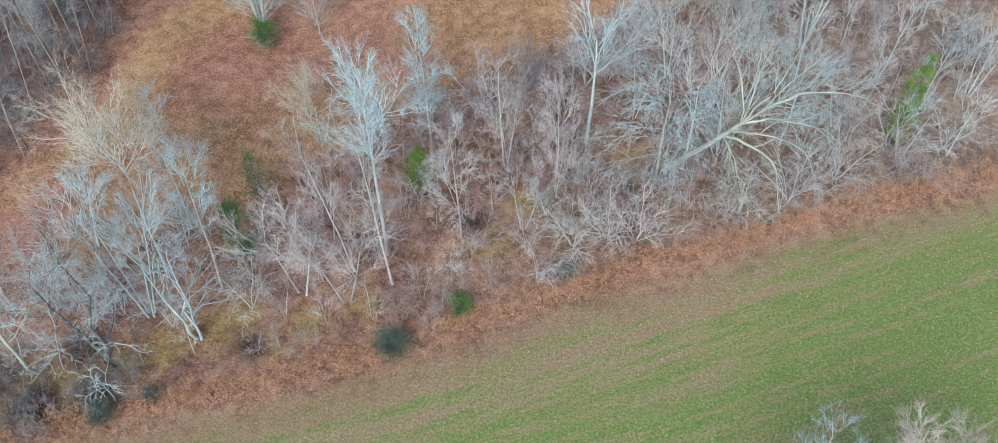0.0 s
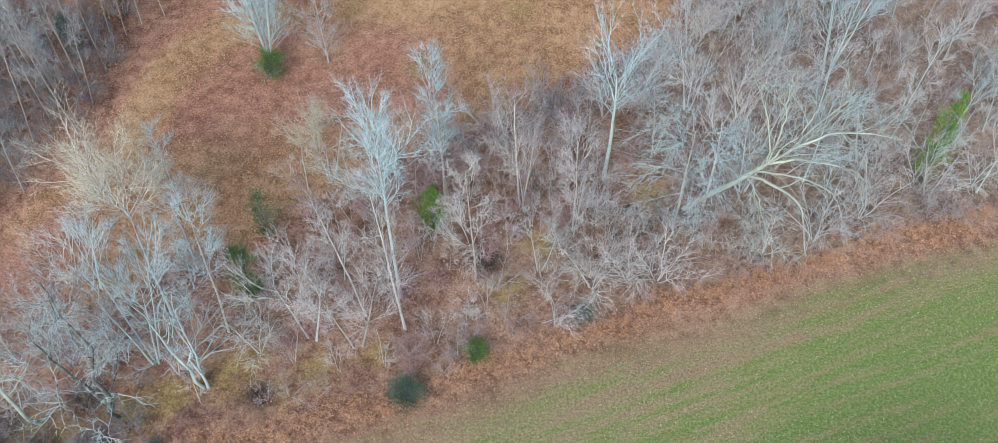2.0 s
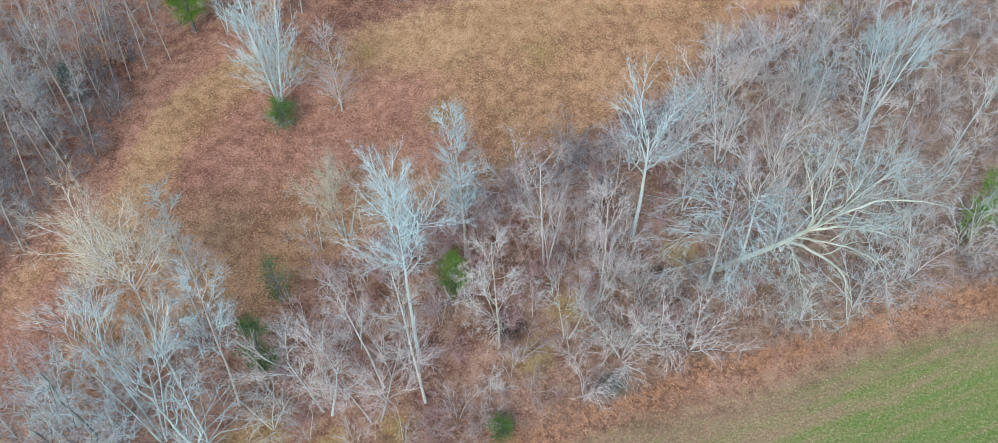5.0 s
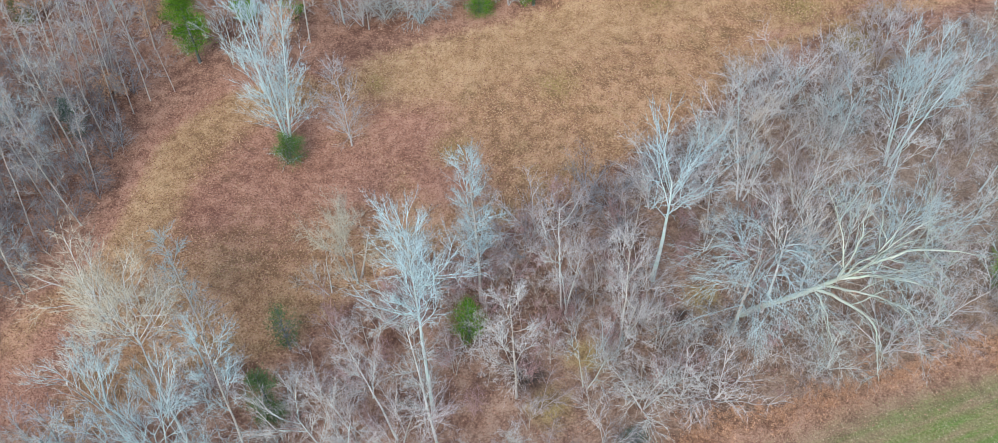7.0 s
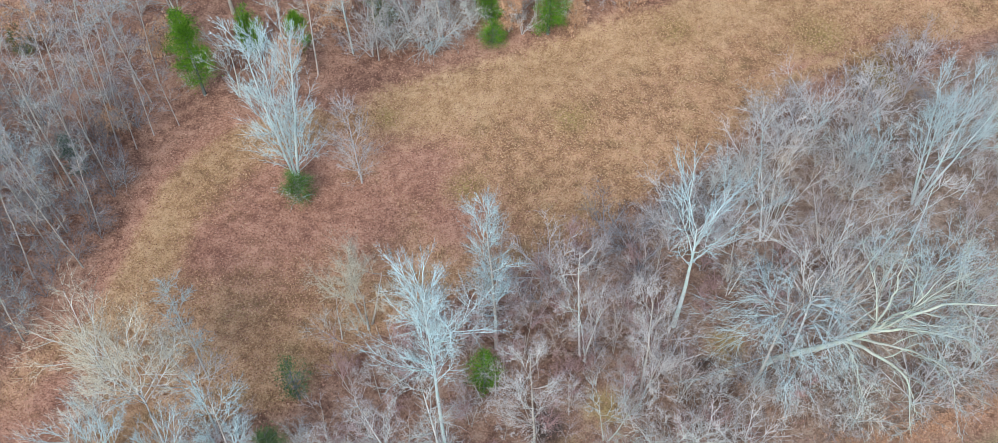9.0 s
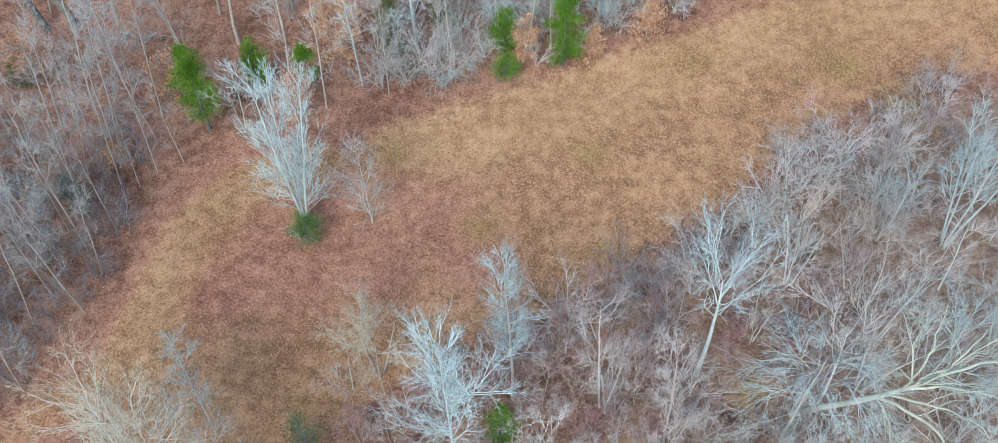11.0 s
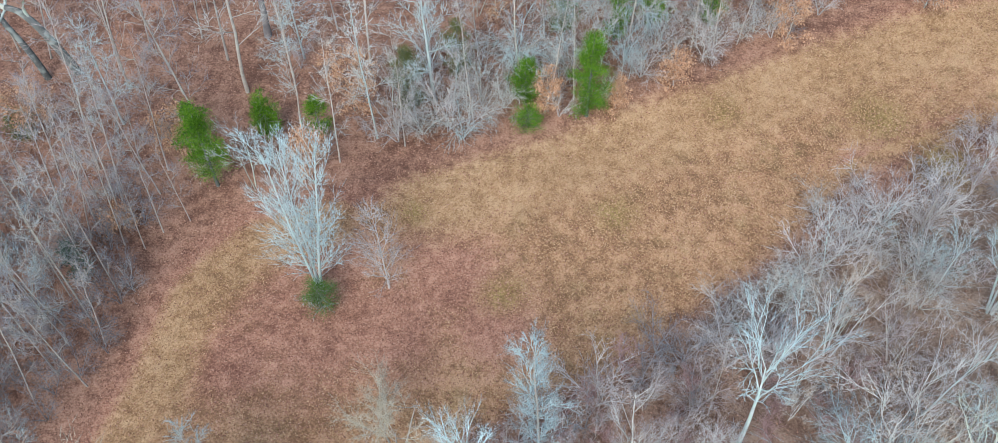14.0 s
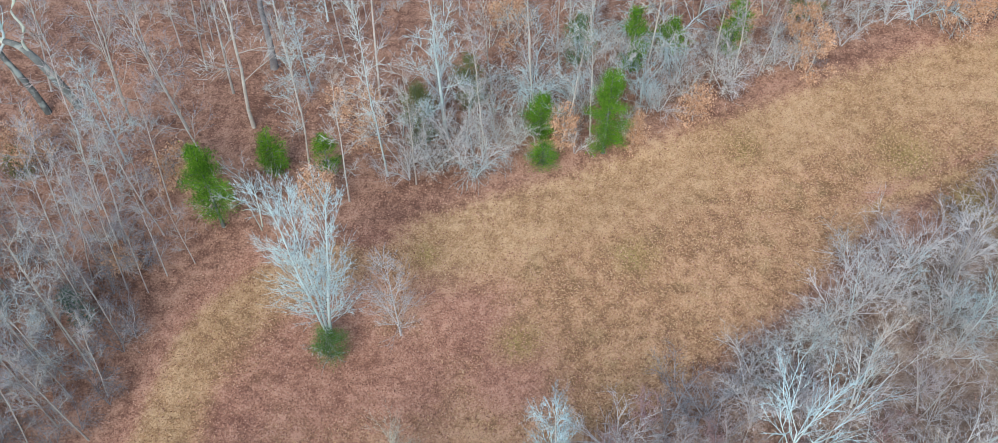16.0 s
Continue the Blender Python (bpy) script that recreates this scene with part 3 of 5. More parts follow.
def evergreen(seed, h, radius, leaf_m, name="juniper", n=1500, base=0.05, tip=0.15, size=0.22, low=0.35, bark_m=None, lumps=9, belly=0.35):
    """A small conifer: a trunk, boughs, and a crown of many short sprays in lumps with gaps."""
    rng = np.random.default_rng(seed)
    root = new(name)
    p, r = trunk_line(rng, h, max(0.03, h * 0.014), wobble=0.02, k=6, dip=0.15)
    mesh_part("trunk", *tubes(p, r, 6), bark_m or M_DARK, root)
    nb = 64
    s = rng.uniform(base, 0.97, nb)
    shape = np.where(s < belly, low + (1 - low) * (s / belly), 1 - (1 - tip) * (np.maximum(s - belly, 0) / (1 - belly)) ** 1.3)
    az = np.arange(nb) * 2.4 + rng.normal(size=nb) * 0.3
    reach = radius * shape * rng.uniform(0.5, 1.3, nb)
    k = 4
    u = np.linspace(0, 1, k)
    P = np.stack([np.cos(az)[:, None] * reach[:, None] * u, np.sin(az)[:, None] * reach[:, None] * u, s[:, None] * h + reach[:, None] * 0.35 * u], -1)
    R = np.maximum(0.02 * (1 - 0.7 * u)[None] * np.ones((nb, 1)), 0.006)
    n = int(n * 2.6)
    own = rng.integers(0, nb, n)
    q = rng.uniform(0.08, 1.05, n) ** 0.7
    c = np.stack([np.cos(az[own]) * reach[own] * q, np.sin(az[own]) * reach[own] * q, s[own] * h + reach[own] * 0.35 * q], -1)
    c += rng.normal(size=c.shape) * radius * np.array([0.14, 0.14, 0.15])
    c[:, 2] = np.maximum(c[:, 2], 0.05)
    out = c - np.stack([np.zeros(n), np.zeros(n), c[:, 2] * 0.8], -1)
    d = unit(out) + np.array([0, 0, 0.5]) + rng.normal(size=(n, 3)) * 0.5
    lv, lf = leaf_quads(rng, c, d, size * 0.62, 0.5, 0.27)
    crown_part(tubes(P, R, 4), M_DUSK, (lv, lf.tolist()), leaf_m, root, smooth=False)
    return root


def leafy_shrub(seed, h, spread, leaf_m, twig_m, n=700, size=0.16, name="oak_sapling"):
    """A sapling that keeps its dead leaves."""
    rng = np.random.default_rng(seed)
    root = new(name)
    p, r = trunk_line(rng, h, 0.02 * h ** 0.7, wobble=0.08, k=6)
    mesh_part("trunk", *tubes(p, r, 6), twig_m, root)
    P1, R1 = grow(rng, p, r, 16, (0.15, 0.98), spread * 1.25, 62, 0.25, 0.6, 5, 0.12, 0.01, 0.5, even=True)
    P2, R2 = grow(rng, P1, R1, 70, (0.2, 1), spread * 0.5, 45, 0.2, 0.6, 3, 0.12, 0.008, 0.3)
    ends = np.concatenate([P2[:, 1], P2[:, 2], P1[:, 3], P1[:, 4]])
    c = ends[rng.integers(0, len(ends), n)] + rng.normal(size=(n, 3)) * 0.16
    lv, lf = leaf_quads(rng, c, rng.normal(size=(n, 3)) + np.array([0, 0, -0.4]), size, 0.5, 0.6)
    crown_part(joined([tubes(P1, R1, 4), tubes(P2, R2, 3)]), twig_m, (lv, lf.tolist()), leaf_m, root, smooth=False)
    return root


def put(ob, x, y, scale=1.0, turn=0.0, lean=(0.0, 0.0)):
    ob.matrix_basis = spot(x, y, scale, turn, lean)
    return ob


def spot(x, y, scale=1.0, turn=0.0, lean=(0.0, 0.0)):
    return Matrix.Translation((x, y, base_at(x, y))) @ pose(0, 0, 0, lean[0], lean[1], turn) @ Matrix.Scale(scale, 4)


# ---------------- single trees of the hedge strip ----------------
HERO = []


def hero(x, y, label, category="tree", group="", kind=bare_tree, **kw):
    HERO.append((x, y))
    return tagged(put(kind(**kw), x, y), label, category, group)


G_STRIP = "bare trees of the hedgerow"
# the tall one whose crown is pale with lichen
hero(-6.4, 32.1, "tall leafless tree with a dense pale lichened crown", kind=forked_tree, group=G_STRIP, seed=11, h=11.4, r=0.12, bark_m=M_PALE, twig_m=M_PALE_TWIG,
     mid_m=M_WHITE_TWIG, lean=(-0.08, 0.3), bend=(-0.03, 0.1), clear=0.56, leader=0.8, limbs=12, limb_len=0.12, angle=46, up=0.5, sides=(2, 2, 2, 2), ratio=0.7, fork=28, twig_r=0.0105, fall=0.3, thick=0.05, shoots=34,
     boughs=((0.78, (1.5, 0.3, 1.7)), (0.66, (-1.4, -0.2, 0.8)), (0.8, (1.0, -0.3, 1.7))))
hero(-6.0, 30.1, "slender white birch with a bare lower trunk", group=G_STRIP, name="birch_tree", seed=112, h=11.2, r=0.085, bark_m=M_BIRCH, twig_m=M_SOFT_TWIG,
     lean=(-0.05, 0.1), limbs=12, span=(0.35, 0.97), reach=0.2, angle=46, up=0.4, n2=80, n3=295, n4=312, len2=0.11, len3=0.06, len4=0.036, limb_r=0.35)
hero(-8.2, 31.0, "thin pale leafless pole leaning beside the tall tree", group=G_STRIP, seed=111, h=10.5, r=0.07, bark_m=M_BIRCH, twig_m=M_PINK,
     lean=(-0.13, 0.02), limbs=10, span=(0.5, 0.98), reach=0.2, angle=42, up=0.5, n2=70, n3=278, n4=312, len2=0.10, len3=0.06, len4=0.035)
hero(-4.1, 39.0, "leafless tree with a narrow whitish crown of fine twigs", kind=forked_tree, group=G_STRIP, seed=12, h=9.9, r=0.11, bark_m=M_GREY, twig_m=M_PALE_TWIG, mid_m=M_WHITE_TWIG,
     lean=(-0.05, 0.2), clear=0.3, leader=0.95, limbs=17, limb_len=0.115, angle=50, up=0.5, sides=(2, 2, 2, 2), fork=28, fall=0.4, shoots=28)
hero(-11.0, 40.3, "rounded leafless tree with greyish-brown twigs at the meadow's edge", kind=forked_tree, group=G_STRIP, seed=231, h=7.0, r=0.085, bark_m=M_GREY, twig_m=M_KHAKI, mid_m=M_KHAKI,
     lean=(0.03, 0.05), stems=3, split=0.22, clear=0.3, leader=0.45, limbs=4, limb_len=0.235, angle=55, up=0.4, sides=(2, 2, 3, 3), ratio=0.72, fork=28, thick=0.045, fall=0.1, twig_r=0.0085)
hero(5.4, 40.4, "pale-barked leafless tree with a forked crown and clean trunk", kind=forked_tree, group=G_STRIP, seed=213, h=12.0, r=0.15, bark_m=M_PALE, twig_m=M_WHITE_TWIG,
     mid_m=M_WHITE_TWIG, lean=(0.03, 0.06), bend=(-0.02, 0.1), clear=0.42, leader=0.4, limbs=9, limb_len=0.21, angle=40, up=0.4, sides=(2, 2, 2), ratio=0.66, fork=26, wobble=0.09, thick=0.085, limb_r=0.75, fall=0.1, twig_r=0.0125, coarse=1.35)
hero(-18.9, 30.9, "broad leafless tree with a beige-tipped umbrella crown", kind=forked_tree, group=G_STRIP, seed=140, h=10.5, r=0.10, bark_m=M_BIRCH, twig_m=M_KHAKI, mid_m=M_SOFT_TWIG,
     lean=(-0.04, 0.16), bend=(-0.05, 0.12), clear=0.6, leader=0.2, limbs=11, limb_len=0.215, angle=52, up=0.55, sides=(2, 2, 3, 3), ratio=0.72, fork=29, wobble=0.13, thick=0.085, limb_r=0.95, fall=0.0, twig_r=0.0125, coarse=1.45)
hero(-19.2, 28.0, "leafless tree with pale upswept branches in a fan", kind=forked_tree, group=G_STRIP, seed=15, h=10.8, r=0.07, stems=4, bark_m=M_PALE, twig_m=M_PALE_TWIG, mid_m=M_PALE_TWIG, stem_spread=0.05,
     lean=(-0.1, 0.26), clear=0.3, leader=0.55, limbs=6, limb_len=0.15, angle=32, up=0.3, sides=(1, 2, 2, 2), split=0.22, fork=22, wobble=0.06, thick=0.04, limb_r=0.6, fall=0.1)
hero(-15.6, 29.8, "slim leafless tree with a bluish-grey twiggy top", kind=forked_tree, group=G_STRIP, seed=16, h=9.8, r=0.085, bark_m=M_GREY, twig_m=M_PALE_TWIG, mid_m=M_PALE_TWIG,
     lean=(-0.06, 0.24), clear=0.42, leader=0.85, limbs=13, limb_len=0.13, angle=50, up=0.5, sides=(1, 2, 2, 2), fork=28, fall=0.4, shoots=8)
hero(-19.0, 37.0, "small slim leafless tree with bluish-grey twigs", group=G_STRIP, seed=116, h=6.4, r=0.06, bark_m=M_GREY, twig_m=M_PALE_TWIG, mid_m=M_PALE,
     lean=(-0.16, 0.32), limbs=16, span=(0.3, 0.95), reach=0.24, angle=46, up=0.4, n2=90, n3=344, n4=408, len2=0.14, len3=0.085, len4=0.05)
hero(-16.3, 26.6, "twisted leafless tree with bare white limbs", kind=forked_tree, group=G_STRIP, seed=192, h=9.4, r=0.1, stems=3, bark_m=M_PALE, twig_m=M_PALE_TWIG, mid_m=M_PALE_TWIG, sway=0.17,
     lean=(-0.16, 0.16), clear=0.2, leader=0.7, limbs=7, limb_len=0.19, angle=48, up=0.1, sides=(1, 1, 2), ratio=0.74, fork=32, wobble=0.24, split=0.16, thick=0.05, limb_r=0.6, fall=0.2)
hero(-20.6, 24.9, "large leafless tree with mossy trunk and pale crooked limbs", group=G_STRIP, seed=18, h=11.0, r=0.13, bark_m=M_DARK, twig_m=M_SLATE, sway=0.26,
     mid_m=M_PALE, lean=(-0.2, 0.04), limbs=14, span=(0.25, 0.95), reach=0.38, angle=62, up=0.35, n2=130, n3=491, n4=476, len2=0.15, len3=0.075, len4=0.04, wobble=0.3, limb_r=0.4)
hero(-21.0, 25.4, "leafless tree, dark-trunked, with pale crooked lichened limbs above the brush", kind=forked_tree, group=G_STRIP, seed=418, h=9.0, r=0.14, bark_m=M_DARK, twig_m=M_PALE_TWIG, mid_m=M_PALE,
     lean=(-0.2, 0.04), clear=0.25, leader=0.75, limbs=9, limb_len=0.22, angle=66, up=0.05, sides=(1, 2, 2), ratio=0.75, fork=34, wobble=0.2, sway=0.06, limb_r=0.4, thick=0.04, coarse=1.3,
     boughs=((0.3, (1.5, -0.3, 0.6)),))
hero(-20.2, 22.9, "low crooked leafless sapling with pale limbs in the brush", kind=forked_tree, group=G_STRIP, seed=419, h=3.6, r=0.05, bark_m=M_PALE, twig_m=M_PALE_TWIG, mid_m=M_PALE,
     lean=(-0.05, 0.05), clear=0.3, leader=0.6, limbs=5, limb_len=0.26, angle=60, up=0.1, sides=(1, 1, 2), ratio=0.72, fork=36, wobble=0.24, sway=0.12)
hero(-24.6, 24.6, "leafless tree with pale crooked limbs by the brush", group=G_STRIP, seed=118, h=11.5, r=0.12, bark_m=M_GREEN_BARK, twig_m=M_PALE_TWIG, sway=0.2,
     mid_m=M_PALE, lean=(-0.05, 0.04), limbs=12, span=(0.2, 0.95), reach=0.40, angle=60, up=0.35, n2=100, n3=393, n4=340, len2=0.15, len3=0.075, len4=0.04, wobble=0.3)
hero(-8.5, 29.0, "spreading leafless tree with greyish-pink twigs", kind=forked_tree, group=G_STRIP, seed=19, h=9.6, r=0.075, bark_m=M_GREY, twig_m=M_PINK, mid_m=M_MAUVE,
     stems=2, clear=0.2, leader=0.5, limbs=7, limb_len=0.19, angle=46, up=0.4, sides=(2, 2, 2, 2), split=0.25, lean=(-0.02, 0.1), coarse=0.95)
hero(-11.0, 29.4, "spreading leafless tree with greyish twigs", kind=forked_tree, group=G_STRIP, seed=119, h=9.0, r=0.075, bark_m=M_PALE, twig_m=M_MAUVE, mid_m=M_SOFT_TWIG,
     stems=2, clear=0.2, leader=0.45, limbs=7, limb_len=0.2, angle=48, up=0.35, sides=(2, 2, 2, 2), split=0.25, lean=(-0.02, 0.1), coarse=0.95)
hero(-2.2, 33.2, "small leafless tree with upright greyish branches", kind=forked_tree, group=G_STRIP, seed=20, h=10.0, r=0.075, bark_m=M_GREY, twig_m=M_MAUVE, mid_m=M_SOFT_TWIG,
     clear=0.22, leader=0.85, limbs=13, limb_len=0.16, angle=42, up=0.3, sides=(1, 2, 2, 2), lean=(-0.03, 0.08), fall=0.4, coarse=0.95)
hero(0.4, 38.4, "leafless tree with two pale stems and a fan of pinkish-grey twigs", kind=forked_tree, group=G_STRIP, seed=21, h=9.4, r=0.07, stems=2, bark_m=M_SOFT_TWIG, twig_m=M_PINK, mid_m=M_MAUVE,
     clear=0.34, leader=0.6, limbs=8, limb_len=0.16, angle=44, up=0.35, sides=(1, 2, 2, 2), split=0.16, lean=(0.02, 0.12), fork=24, thick=0.036, coarse=0.9)
hero(3.4, 36.4, "leafless tree with fine grey twigs", kind=forked_tree, group=G_STRIP, seed=121, h=9.2, r=0.075, stems=2, bark_m=M_GREY, twig_m=M_MAUVE, mid_m=M_MAUVE,
     clear=0.25, leader=0.6, limbs=8, limb_len=0.16, angle=42, up=0.4, sides=(1, 2, 2, 2), split=0.2, lean=(0, 0.08), coarse=0.95)
hero(9.4, 37.1, "leafless tree hung with drooping pale branches", kind=forked_tree, group=G_STRIP, seed=22, h=9.6, r=0.11, bark_m=M_GREY, twig_m=M_PALE_TWIG, mid_m=M_PALE_TWIG,
     clear=0.4, leader=0.9, limbs=18, limb_len=0.25, angle=66, up=0.1, hang=0.4, sides=(1, 2, 2, 2), ratio=0.74, fork=26, wobble=0.13, limb_r=0.4, thick=0.045, fall=0.35, shoots=14)
hero(11.2, 38.4, "slender leafless tree forking high above the leaning trunk", kind=forked_tree, group=G_STRIP, seed=23, h=11.2, r=0.10, bark_m=M_BIRCH, twig_m=M_MAUVE, mid_m=M_SOFT_TWIG, lean=(0.0, 0.08), bend=(0, 0.1),
     clear=0.36, leader=0.35, limbs=7, limb_len=0.2, angle=34, up=0.35, sides=(1, 2, 2, 2), fork=24, fall=0.0)
hero(20.1, 48.5, "tall leafless tree with a dense pale upswept crown", kind=forked_tree, group=G_STRIP, seed=24, h=11.4, r=0.085, stems=4, bark_m=M_PALE, twig_m=M_PALE_TWIG, mid_m=M_PALE_TWIG,
     clear=0.3, leader=0.7, limbs=9, limb_len=0.15, angle=40, up=0.4, sides=(1, 2, 2, 2), split=0.16, lean=(0.0, 0.1), fork=24)
hero(-15.9, 49.9, "twin-stemmed white-barked leafless tree standing in the meadow", kind=forked_tree, group="trees in the meadow", seed=25, h=12.6, r=0.095, stems=3, bark_m=M_PALE, twig_m=M_WHITE_TWIG,
     mid_m=M_PALE_TWIG, lean=(-0.02, 0.05), clear=0.08, leader=0.92, limbs=15, limb_len=0.135, angle=44, up=0.42, sides=(1, 2, 2), split=0.11, stem_spread=0.02, fork=24, wobble=0.06, thick=0.026, limb_r=0.4, fall=0.55, twig_r=0.0105, shoots=95, coarse=1.0)
hero(-12.1, 49.8, "small leafless sapling with fine grey-pink twigs", kind=forked_tree, group="trees in the meadow", seed=26, h=6.8, r=0.055, bark_m=M_MAUVE, twig_m=M_MAUVE, lean=(-0.02, 0.2),
     clear=0.12, leader=0.9, limbs=13, limb_len=0.16, angle=54, up=0.3, sides=(2, 2, 2), fork=28, fall=0.4, shoots=25, coarse=0.85)


def eased(points, k):
    """A smooth line of k points through a few bends."""
    p = np.array(points)
    p = np.vstack([2 * p[0] - p[1], p, 2 * p[-1] - p[-2]])
    out = []
    for t in np.linspace(0, len(points) - 1.0001, k):
        i, u = int(t), t - int(t)
        a, b, c, d = p[i:i + 4]
        out.append(0.5 * (2 * b + (c - a) * u + (2 * a - 5 * b + 4 * c - d) * u * u + (3 * b - a - 3 * c + d) * u ** 3))
    return np.array(out)


def leaning_tree():
    """The big tree that has gone over and leans across the hedge, its limbs fanned out."""
    rng = np.random.default_rng(5)
    root = new("leaning_tree")
    trunk = eased([(0, 0, -0.3), (1.0, -0.4, 1.6), (2.0, -0.9, 3.4), (2.8, -1.3, 5.0), (3.5, -1.5, 6.2)], 12)
    R0 = 0.18 * (1 - 0.4 * np.linspace(0, 1, 12))
    mesh_part("trunk", *tubes(trunk[None], R0[None], 10), M_GREEN_BARK, root)
    plan = [(11, [(1.3, 0.1, 1.3), (3.0, 0.2, 2.3), (5.0, 0.0, 2.7), (6.6, -0.2, 2.6)], 0.12), (11, [(1.6, -0.1, 0.5), (3.7, -0.4, 0.5), (5.0, -0.5, -0.2), (5.9, -0.7, -1.2)], 0.10),
            (8, [(1.2, -0.8, 0.4), (2.7, -1.7, 0.1), (3.2, -2.6, -0.9), (3.5, -3.6, -2.4)], 0.115), (8, [(0.4, -0.5, -0.7), (0.8, -1.1, -1.9), (1.4, -2.4, -3.5)], 0.07),
            (11, [(-0.3, -0.1, 1.6), (-0.6, 0.5, 3.2), (-1.4, 1.9, 5.4)], 0.08), (11, [(0.3, 0.1, 1.8), (0.4, 0.5, 3.6), (0.2, 1.0, 5.4)], 0.08), (11, [(0.6, -0.2, 1.8), (1.2, 0.1, 3.6), (1.8, 0.4, 5.8)], 0.09),
            (11, [(1.0, -0.1, 1.3), (2.2, 0.3, 3.0), (3.8, 0.7, 4.8)], 0.085), (9, [(1.0, -0.6, 0.7), (2.6, -1.2, 0.9), (4.1, -1.9, 0.2), (4.9, -2.9, -1.6)], 0.09), (11, [(1.5, 0.4, 1.0), (3.4, 1.0, 1.9), (5.4, 1.4, 2.2)], 0.07)]
    limbs = []
    for at, way, thick in plan:
        p = trunk[at] + eased([(0, 0, 0)] + way, 14)
        p[2:] += np.cumsum(rng.normal(size=(12, 3)) * 0.055, 0)
        p[:, 2] = np.maximum(p[:, 2], 0.3)
        limbs.append((p[None], (thick * 0.85 * (1 - 0.85 * np.linspace(0, 1, 14)))[None]))
        mesh_part("limb", *tubes(*limbs[-1], 7), M_GREEN_BARK, root)
    P1, R1 = np.concatenate([a for a, _ in limbs]), np.concatenate([b for _, b in limbs])
    Ps, Rs = grow(rng, P1, R1, 44, (0.2, 0.85), 3.4, 48, -0.12, 0.6, 14, 0.10, 0.02, 0.4)
    Rs = np.minimum(Rs, 0.035)
    for i in range(len(Ps)):
        mesh_part("limb", *tubes(Ps[i:i + 1], Rs[i:i + 1], 5), M_GREEN_BARK, root)
    P1, R1 = np.concatenate([P1, Ps]), np.concatenate([R1, Rs])
    P2, R2 = grow(rng, P1, R1, 170, (0.2, 1), 2.2, 36, -0.15, 0.6, 6, 0.15, 0.014, 0.35)
    P3, R3 = grow(rng, P2, np.minimum(R2, 0.022), 750, (0.1, 1), 1.0, 40, -0.2, 0.6, 3, 0.2, 0.010, 0.3)
    P4, R4 = grow(rng, P3, R3, 1300, (0.1, 1), 0.5, 38, -0.1, 0.7, 2, 0.15, 0.0095, 0.2)
    crown_part(tubes(P2, np.minimum(R2, 0.022), 3, True), M_GREEN_BARK, joined([tubes(P3, R3, 3, True), tubes(P4, R4, 3, True)]), M_PALE_TWIG, root)
    return root


tagged(put(leaning_tree(), 9.9, 38.3), "large half-fallen leafless tree leaning over with fanned pale limbs", "tree", G_STRIP)
HERO.append((12, 37.5))


def crooked_tree():
    """Two dark leaning trunks with a pale crooked limb between them."""
    rng = np.random.default_rng(8)
    root = new("crooked_tree")
    lines = []
    for pts, r in (([(0.6, 0.3, -0.3), (0.0, 0.5, 1.6), (-0.9, 0.9, 3.4), (-1.8, 1.2, 4.4), (-2.9, 1.4, 4.7), (-3.5, 1.6, 5.6), (-3.6, 1.9, 7.6), (-3.3, 2.2, 9.5)], 0.3),
                   ([(-1.2, -0.2, -0.3), (-1.6, 0.1, 1.3), (-2.2, 0.5, 2.7), (-2.9, 0.9, 4.2), (-3.2, 1.3, 6.0), (-3.9, 1.6, 7.4), (-4.8, 1.9, 8.8), (-5.2, 2.0, 10.2)], 0.24),
                   ([(-1.2, 1.0, 3.8), (-1.4, 1.2, 4.7), (-1.0, 1.4, 5.7), (-1.3, 1.5, 6.8), (-0.7, 1.8, 7.8), (-0.8, 2.0, 8.9), (-0.2, 2.2, 9.8), (-0.3, 2.3, 10.8)], 0.11)):
        p = eased(pts, 22)[None]
        lines.append((p, (r * (1 - 0.8 * np.linspace(0, 1, 22)))[None]))
        if r > 0.2:
            mesh_part("trunk", *tubes(p[:, :12], lines[-1][1][:, :12], 8), M_DARK, root)
            mesh_part("limb", *tubes(p[:, 11:], lines[-1][1][:, 11:], 8), M_GREEN_BARK, root)
        else:
            mesh_part("limb", *tubes(*lines[-1], 8), M_GREEN_BARK, root)
    P0, R0 = np.concatenate([a for a, _ in lines]), np.concatenate([b for _, b in lines])
    P1, R1 = grow(rng, P0, R0, 30, (0.45, 1), 3.6, 50, 0.4, 0.55, 8, 0.2, 0.03, 0.3)
    P2, R2 = grow(rng, P1, R1, 90, (0.2, 1), 1.6, 45, 0.3, 0.6, 4, 0.2, 0.015, 0.3)
    P3, R3 = grow(rng, P2, R2, 500, (0.1, 1), 0.8, 40, 0.2, 0.6, 2, 0.15, 0.010, 0.3)
    for i in range(len(P1)):
        mesh_part("limb", *tubes(P1[i:i + 1], R1[i:i + 1], 5), M_PALE, root)
    crown_part(tubes(P2, R2, 4), M_PALE, tubes(P3, R3, 3, True), M_PALE_TWIG, root)
    return root


tagged(put(crooked_tree(), -33.2, 65.0), "crooked forest tree with two dark trunks and pale limbs", "tree", "leafless forest trees")
HERO.append((-33.2, 65.0))

# ---------------- evergreens ----------------
G_EVER = "small evergreens"


def ever(x, y, label, **kw):
    return tagged(put(evergreen(**kw), x, y), label, "evergreen", G_EVER)


ever(-15.6, 48.6, "round green juniper bush at the foot of the white tree", seed=31, h=2.1, radius=0.95, leaf_m=M_JUNIPER, n=2600, tip=0.5, size=0.14, low=0.75, name="juniper_bush")
